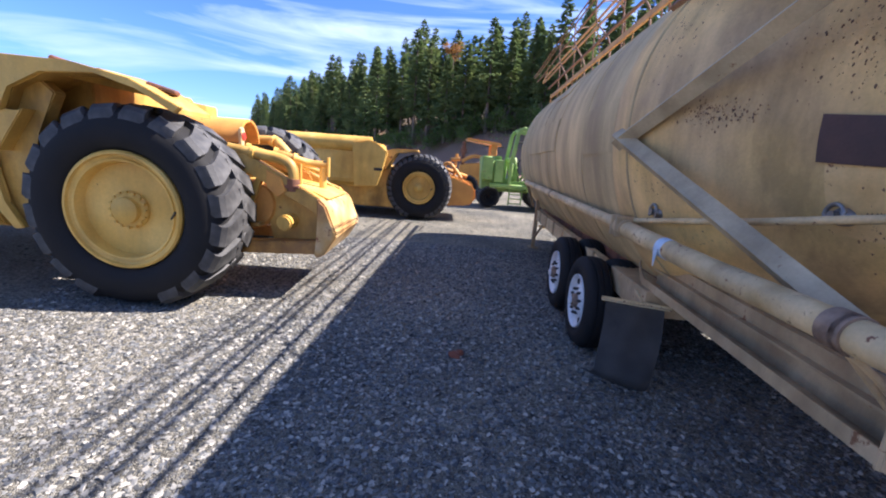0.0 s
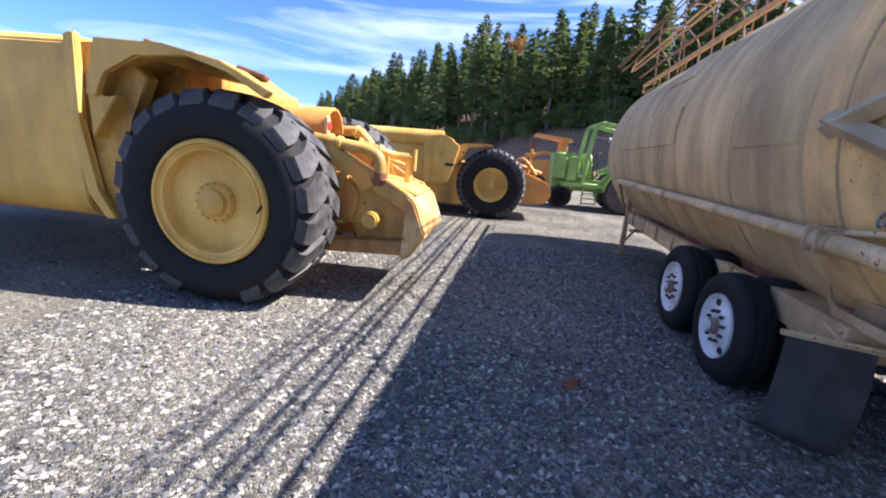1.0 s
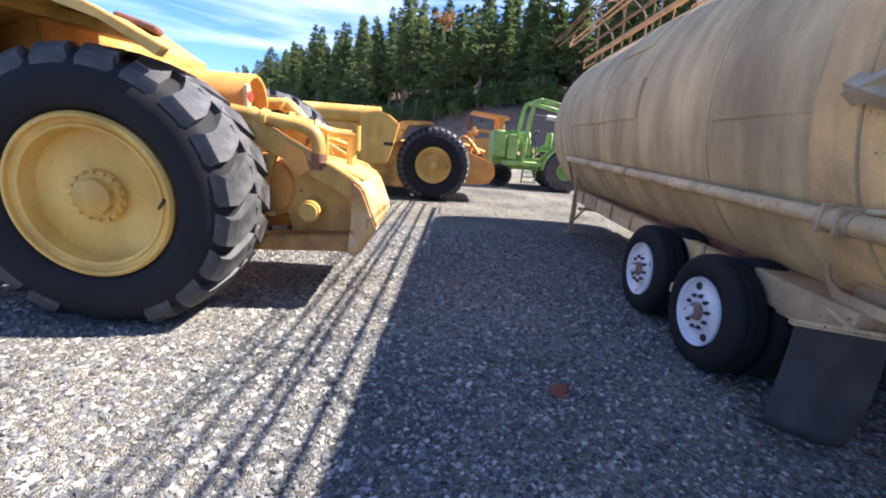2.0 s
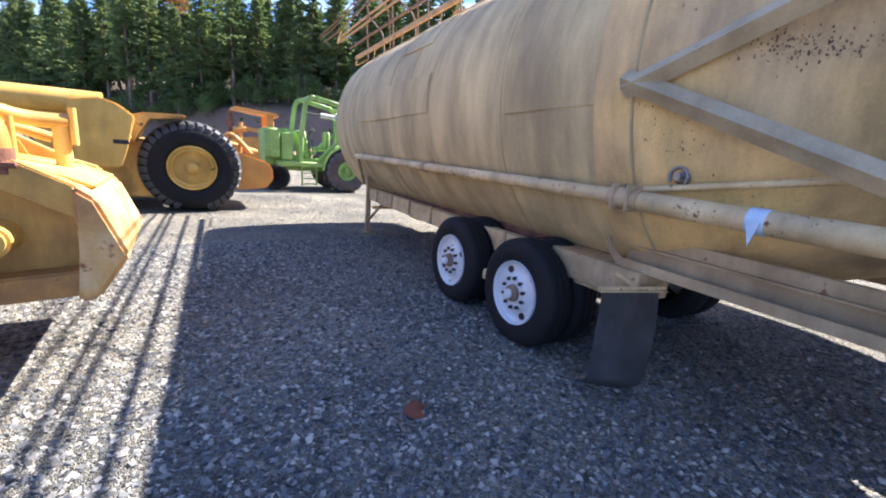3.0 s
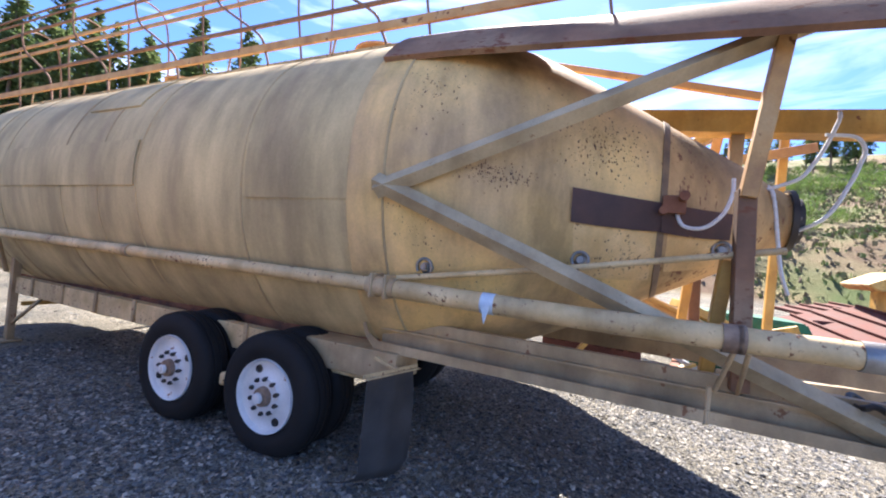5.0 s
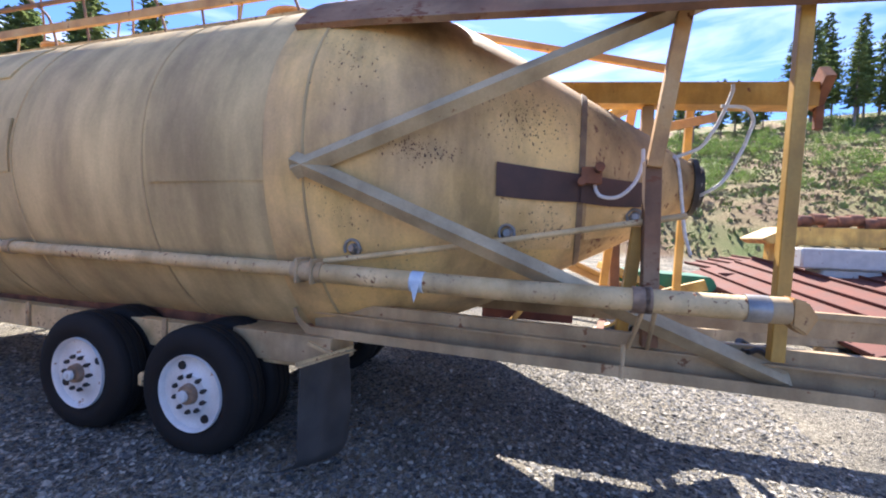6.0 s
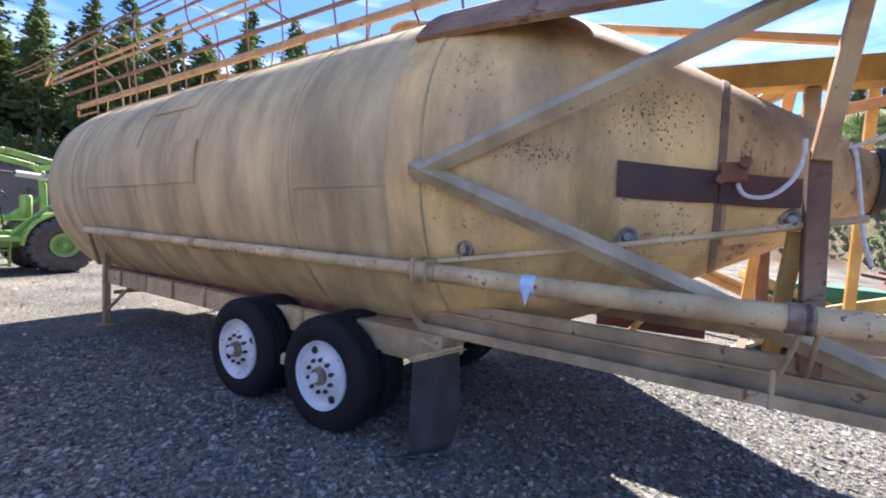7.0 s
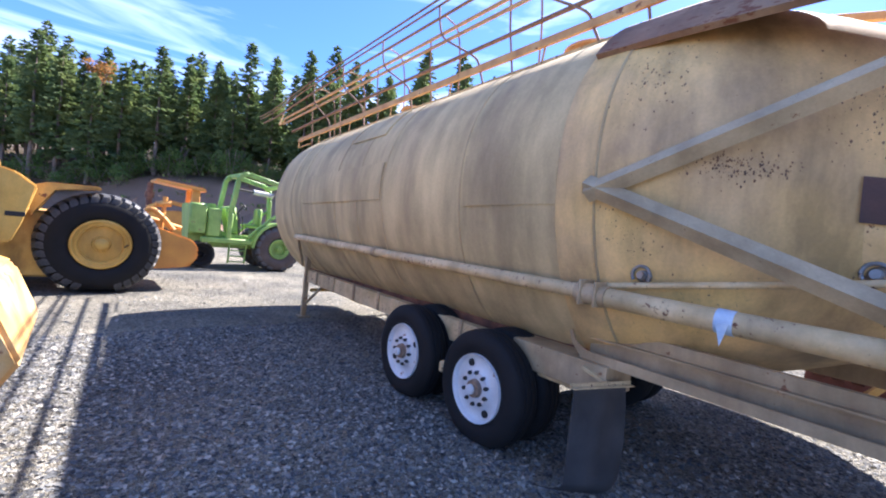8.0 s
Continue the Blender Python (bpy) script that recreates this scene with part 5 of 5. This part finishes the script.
def bush_meshes(h, r, seed, mat, tall=0):
    g = random.Random(seed)
    bm = B()
    for k in range(5):
        a = g.uniform(0, math.tau)
        rod(bm, [(0, 0, 0), (0.3 * r * math.cos(a), 0.3 * r * math.sin(a), h * 0.4), (0.6 * r * math.cos(a), 0.6 * r * math.sin(a), h * 0.75)], 0.03 * h / 3, 5, False)
    if tall:
        rod(bm, [(0, 0, -tall), (0.1, 0, 0.3 * h)], 0.16, 8, False)
    trunk = mesh_of("stem", bm, M_BARK)
    bm = B()
    lumps = [(Vector((g.uniform(-0.6, 0.6) * r, g.uniform(-0.6, 0.6) * r, h * g.uniform(0.25, 0.8))), r * g.uniform(0.3, 0.55)) for _ in range(9)]
    for c, q in lumps:
        for _ in range(75):
            d = Vector((g.gauss(0, 1), g.gauss(0, 1), g.gauss(0, 1))).normalized()
            p = c + d * q * g.uniform(0.6, 1.05)
            s = g.uniform(0.07, 0.15) * (0.5 + 0.3 * h / 2)
            u = d.orthogonal().normalized()
            u.rotate(Matrix.Rotation(g.uniform(0, 6.28), 3, d))
            v = (d.cross(u) + d * g.uniform(-0.7, 0.7)).normalized()
            bm.faces.new([bm.verts.new(p + x) for x in (-u * s, v * s * 0.6, u * s, -v * s * 0.6)])
    return trunk, mesh_of("leaves", bm, mat, 0)


FIRS = [conifer_meshes(h, r, bare, 20 + i) for i, (h, r, bare) in enumerate(((18.5, 3.4, 0.20), (20, 3.1, 0.28), (16, 3.3, 0.13), (20.5, 2.9, 0.36), (17.5, 3.0, 0.30), (14, 3.1, 0.07)))]
BUSHES = [bush_meshes(h, r, 40 + i, M_LEAF) for i, (h, r) in enumerate(((3.2, 2.0), (2.2, 1.7), (4.6, 2.2)))]
ORANGE_BUSH = bush_meshes(4.0, 1.8, 60, M_AUTUMN, 12.5)


def plant(name, meshes, x, y, scale, label, category, group, names, lift=0.0):
    ob = empty(name, pose(x, y, height(x, y) - 0.1 + lift, 0, 0, rng.uniform(0, 360)) @ Matrix.Scale(scale, 4), label, category, group)
    for nm, me in zip(names, meshes):
        q = new(nm, me)
        q.parent = ob
    return ob


for row in range(7):
    x = (-104.0 if row < 2 else -75.0) + row * 1.7
    while x < 62:
        edge = 62 - 1.1 * x + ((-8 - x) * 0.45 if x < -8 else 0)
        px, py = x + rng.uniform(-1, 1), edge + 4 + 10 * min(max((x + 4) / 14, 0), 1) + row * 3.9 + rng.uniform(-1.8, 1.8)
        # thin rows where the trees stand far off or are hidden behind the front rows
        if py > -25:
            k = rng.randrange(6) if row else rng.choice((0, 2, 5, 0, 1))
            plant("fir_tree", FIRS[k], px, py, rng.uniform(0.76, 1.0) * (1.0 + 0.10 * min(max((-x - 5) / 30, 0), 1)), "tall dark green fir in the wood's edge", "tree", "firs of the wood", ("trunk", "crown"))
        x += 3.0 if row < 2 else 4.2
for i in range(92):
    x = -40 + i * 1.0 + rng.uniform(-0.8, 0.8)
    edge = 62 - 1.1 * x + ((-8 - x) * 0.45 if x < -8 else 0)
    plant("shrub", BUSHES[rng.randrange(3)], x, edge + rng.uniform(0.5, 4) + 9 * min(max((x + 4) / 14, 0), 1), rng.uniform(0.7, 1.3), "bright green leafy shrub under the firs", "shrub", "shrubs below the wood", ("stem", "leaves"))
plant("autumn_tree", ORANGE_BUSH, -1.6, 72.5, 1.1, "small tree with orange autumn leaves among firs", "tree", "", ("stem", "leaves"), 11.5)

# hillside to the east: shrubs and a few firs on the crest
for i in range(270):
    x, y = rng.uniform(46, 112), rng.uniform(-75, 10)
    if x - 0.35 * y < 48:
        continue
    plant("shrub", BUSHES[rng.randrange(2)], x, y, rng.uniform(0.45, 1.0), "low green shrub on the grassy hillside", "shrub", "hillside shrubs", ("stem", "leaves"))
for i in range(58):
    x, y = rng.uniform(100, 128), -110 + i * 2.3 + rng.uniform(-2, 2)
    plant("fir_tree", FIRS[rng.randrange(6)], x, y, rng.uniform(0.45, 0.75) * (1.7 if y < -58 else 1.0), "dark fir on the hill's crest", "tree", "firs on the hill", ("trunk", "crown"))

def tufts(name, n, x0, x1, y0, y1, lo, hi, label):
    """Upright blades and twigs in clumps over the slopes."""
    g = random.Random(23)
    vs, fs = [], []
    while len(fs) < n:
        cx, cy = g.uniform(x0, x1), g.uniform(y0, y1)
        z = height(cx, cy)
        if z < 0.25:
            continue
        for _ in range(7):
            x, y = cx + g.gauss(0, 0.5), cy + g.gauss(0, 0.5)
            s, a = g.uniform(lo, hi), g.uniform(0, math.pi)
            dx, dy = 0.5 * s * math.cos(a), 0.5 * s * math.sin(a)
            k = len(vs)
            vs += [(x - dx, y - dy, z - 0.15), (x + dx, y + dy, z - 0.15), (x + g.gauss(0, 0.2) + 0.4 * dx, y + g.gauss(0, 0.2), z + s), (x - 0.8 * dx, y - dy, z + 0.7 * s)]
            fs.append((k, k + 1, k + 2, k + 3))
    me = bpy.data.meshes.new(name)
    me.from_pydata(vs, [], fs)
    me.materials.append(M_TUFT)
    tagged(new(name, me), label, "grass", kind="stuff")


M_TUFT = bpy.data.materials.new("dry_and_green_brush")
M_TUFT.use_nodes = True
tn, tl = M_TUFT.node_tree.nodes, M_TUFT.node_tree.links
tg, tr = tn.new("ShaderNodeNewGeometry"), tn.new("ShaderNodeValToRGB")
te = tr.color_ramp.elements
te[0].color, te[1].color = (0.15, 0.11, 0.065, 1), (0.20, 0.235, 0.06, 1)
te.new(0.35).color = (0.22, 0.17, 0.09, 1)
te.new(0.6).color = (0.15, 0.20, 0.055, 1)
tl.new(tg.outputs["Random Per Island"], tr.inputs["Fac"])
tl.new(tr.outputs["Color"], tn["Principled BSDF"].inputs["Base Color"])
tn["Principled BSDF"].inputs["Roughness"].default_value = 0.9
tufts("hillside_brush", 42000, 36, 118, -90, 12, 0.10, 0.38, "dry and green brush over the hillside")
tufts("bank_brush", 1500, -40, 40, 28, 90, 0.1, 0.35, "brush on the earth bank below the firs")

# ---- scrap beyond the trailer ----
def scrap(name, bm, mat, label, category="scrap metal", group=""):
    return thing(name, bm, mat, label, category, group)


for x, y, z, w, d, rz, rx, ry in ((8.2, -8.5, 0.80, 6.2, 2.0, 8, -16, -7), (7.4, -10.6, 0.95, 5.6, 1.9, 6, -12, -6), (12.4, -9.6, 1.1, 4.6, 1.8, 14, -10, -3)):
    bm = B()
    m = pose(0, 0, 0, rx, ry, rz)
    box(bm, (x, y, z), (w, d, 0.05), m, 0.01)
    for q in (-0.35, 0.35):
        off = m @ Vector((w * q, 0, 0))
        box(bm, (x + off.x, y + off.y, (z + off.z) / 2), (0.2, d * 0.45, z + off.z), pose(0, 0, 0, 0, 0, rz), 0.02)
    sheet = scrap("ribbed_sheet", bm, M_RUSTRED, "red-brown ribbed steel sheet lying in the scrap", group="scrap panels")
    for k in range(5):
        off = m @ Vector((0, d * (k / 4 - 0.5), 0.05))
        bm = B()
        box(bm, (x + off.x, y + off.y, z + off.z), (w, 0.05, 0.09), m, 0.01)
        part("rib", bm, M_RUSTRED, sheet)
bm = B()
prism(bm, [(-13.5, 1.92), (-9.0, 1.92), (-8.8, 2.06), (-9.5, 2.42), (-13.5, 2.42)], "x", 10.4, 11.8, 0.03)
for y in (-9.6, -12.5):
    box(bm, (11.1, y, 0.97), (1.2, 0.3, 1.94), None, 0.03)
scrap("dozer_blade", bm, M_YELLOW2, "yellow rusty machine frame standing in the scrap", "machine part")
bm = B()
for k in range(9):
    lathe(bm, [(-0.16, 0.0), (-0.16, 0.17), (0.16, 0.17), (0.16, 0.0)], "y", 10, (10.9 + 0.05 * (k % 2), -9.75 - 0.30 * k, 2.56 + 0.05 * (k % 3)))
scrap("track_chain", bm, M_RUST, "rusty track chain lying on the yellow frame", "chain")
bm = B()
box(bm, (9.6, -10.9, 1.60), (0.9, 3.6, 0.52), None, 0.05)
box(bm, (9.6, -10.9, 0.68), (0.7, 2.6, 1.36), None, 0.05)
scrap("pale_box", bm, M_PALE, "pale grey steel box on a stand", "box")
bm = B()
prism(bm, [(-4.1, 0.2), (-5.2, 0.15), (-6.2, 1.0), (-6.1, 1.2), (-4.4, 1.25)], "x", 6.3, 7.4, 0.03)
scrap("green_scrap", bm, M_GREENJUNK, "dark green crumpled machine cover", "scrap metal")
bm = B()
bar(bm, (6.0, -4.0, 1.35), (6.6, -6.0, 0.55), 0.5, 0.14)
bar(bm, (6.2, -4.2, 0.5), (5.8, -5.8, 1.1), 0.16, 0.2)
scrap("yellow_boom", bm, M_YELLOW2, "yellow boom leaning in the scrap pile", "machine part")
for i in range(9):
    bm = B()
    a = Vector((rng.uniform(5.2, 8.5), rng.uniform(-5.6, -1.6), rng.uniform(0.3, 0.9)))
    b = a + Vector((rng.uniform(-1.2, 1.2), rng.uniform(-1.6, 1.6), -a.z + rng.uniform(0.06, 0.5)))
    bar(bm, a, b, rng.uniform(0.06, 0.16), rng.uniform(0.05, 0.12))
    scrap("scrap_bar", bm, rng.choice((M_RUSTRED, M_PALE, M_RUST, M_YELLOW2)), "bent steel bar lying in the scrap pile", group="scrap bars")
bm = B()
for k in range(8):
    bar(bm, (4.9 + 0.02 * k, -1.6 - 0.22 * k, 0.85 - 0.02 * k), (6.3, -1.8 - 0.22 * k, 0.25), 0.14, 0.03)
bar(bm, (4.9, -1.5, 0.83), (5.05, -3.4, 0.68), 0.10, 0.08)
bar(bm, (6.2, -1.6, 0.24), (6.3, -3.5, 0.22), 0.10, 0.3)
scrap("slatted_frame", bm, M_RUSTRED, "red-brown slatted steel frame leaning in the scrap", "scrap metal")
for x, y, l in ((5.4, -4.6, 3.4), (9.5, -5.8, 6.0)):
    bm = B()
    bar(bm, (x, y, 0.24), (x + 0.4, y - l, 0.26), 0.24, 0.2)
    box(bm, (x + 0.02, y - 0.2, 0.08), (0.3, 0.2, 0.14))
    box(bm, (x + 0.3, y - l + 0.3, 0.08), (0.3, 0.2, 0.14))
    scrap("steel_girder", bm, M_BEAM, "tan steel girder lying on blocks", "girder", "girders")

# ---- loose stones ----
def chips(name, n, x0, x1, y0, y1, lo, hi, mat, label):
    g = np.random.default_rng(11)
    base = np.array([(-1, -1, -.35), (1, -1, -.35), (1, 1, -.35), (-1, 1, -.35), (-.7, -.75, .35), (.8, -.6, .3), (.65, .8, .4), (-.8, .6, .28)])
    quads = np.array([(0, 3, 2, 1), (4, 5, 6, 7), (0, 1, 5, 4), (1, 2, 6, 5), (2, 3, 7, 6), (3, 0, 4, 7)])
    size = lo * (hi / lo) ** (g.random(n) ** 1.8)
    shape = base[None] * (size[:, None] * np.stack([np.ones(n), g.uniform(0.45, 1, n), g.uniform(0.2, 0.55, n)], 1))[:, None]
    shape += g.normal(0, 0.16, shape.shape) * size[:, None, None]
    a, tx, ty = g.uniform(0, 6.28, n), g.normal(0, 0.25, n), g.normal(0, 0.25, n)
    x, y, z = shape[..., 0], shape[..., 1], shape[..., 2]
    z = z + x * tx[:, None] + y * ty[:, None]
    c, s = np.cos(a)[:, None], np.sin(a)[:, None]
    px, py = g.uniform(x0, x1, n)[:, None], g.uniform(y0, y1, n)[:, None]
    v = np.stack([px + c * x - s * y, py + s * x + c * y, z + 0.12 * size[:, None]], -1).reshape(-1, 3)
    f = (quads[None] + 8 * np.arange(n)[:, None, None]).reshape(-1, 4)
    me = bpy.data.meshes.new(name)
    me.from_pydata(v.tolist(), [], f.tolist())
    me.materials.append(mat)
    tagged(new(name, me), label, "gravel", kind="stuff")


M_STONE = bpy.data.materials.new("loose_crushed_stone")
M_STONE.use_nodes = True
nd, lk = M_STONE.node_tree.nodes, M_STONE.node_tree.links
geo = nd.new("ShaderNodeNewGeometry")
stone_tone = nd.new("ShaderNodeValToRGB")
es = stone_tone.color_ramp.elements
es[0].color, es[1].color = (0.035, 0.036, 0.037, 1), (0.44, 0.415, 0.35, 1)
es.new(0.45).color = (0.13, 0.135, 0.135, 1)
es.new(0.8).color = (0.27, 0.255, 0.22, 1)
lk.new(geo.outputs["Random Per Island"], stone_tone.inputs["Fac"])
lk.new(stone_tone.outputs["Color"], nd["Principled BSDF"].inputs["Base Color"])
nd["Principled BSDF"].inputs["Roughness"].default_value = 0.85
chips("gravel", 170000, -6.5, 3.6, -5.4, 5.0, 0.006, 0.026, M_STONE, "loose grey broken stone chips over the yard")
chips("coarse_gravel", 30000, -9, 9, -12, 16, 0.008, 0.032, M_STONE, "scattered grey broken stones over the yard")
for x, y, r in ((-1.41, -0.66, 0.07), (-1.36, -0.60, 0.05)):
    bm = B()
    bmesh.ops.create_icosphere(bm, subdivisions=2, radius=r)
    for v in bm.verts:
        v.co = Vector((x + v.co.x * (1 + 0.5 * noise.noise(v.co * 20)), y + v.co.y * 1.2 * (1 + 0.5 * noise.noise(v.co * 23)), 0.012 + v.co.z * 0.35))
    thing("rust_clod", bm, M_STAIN, "rust red clod lying on the gravel", "clod", "rust clods")
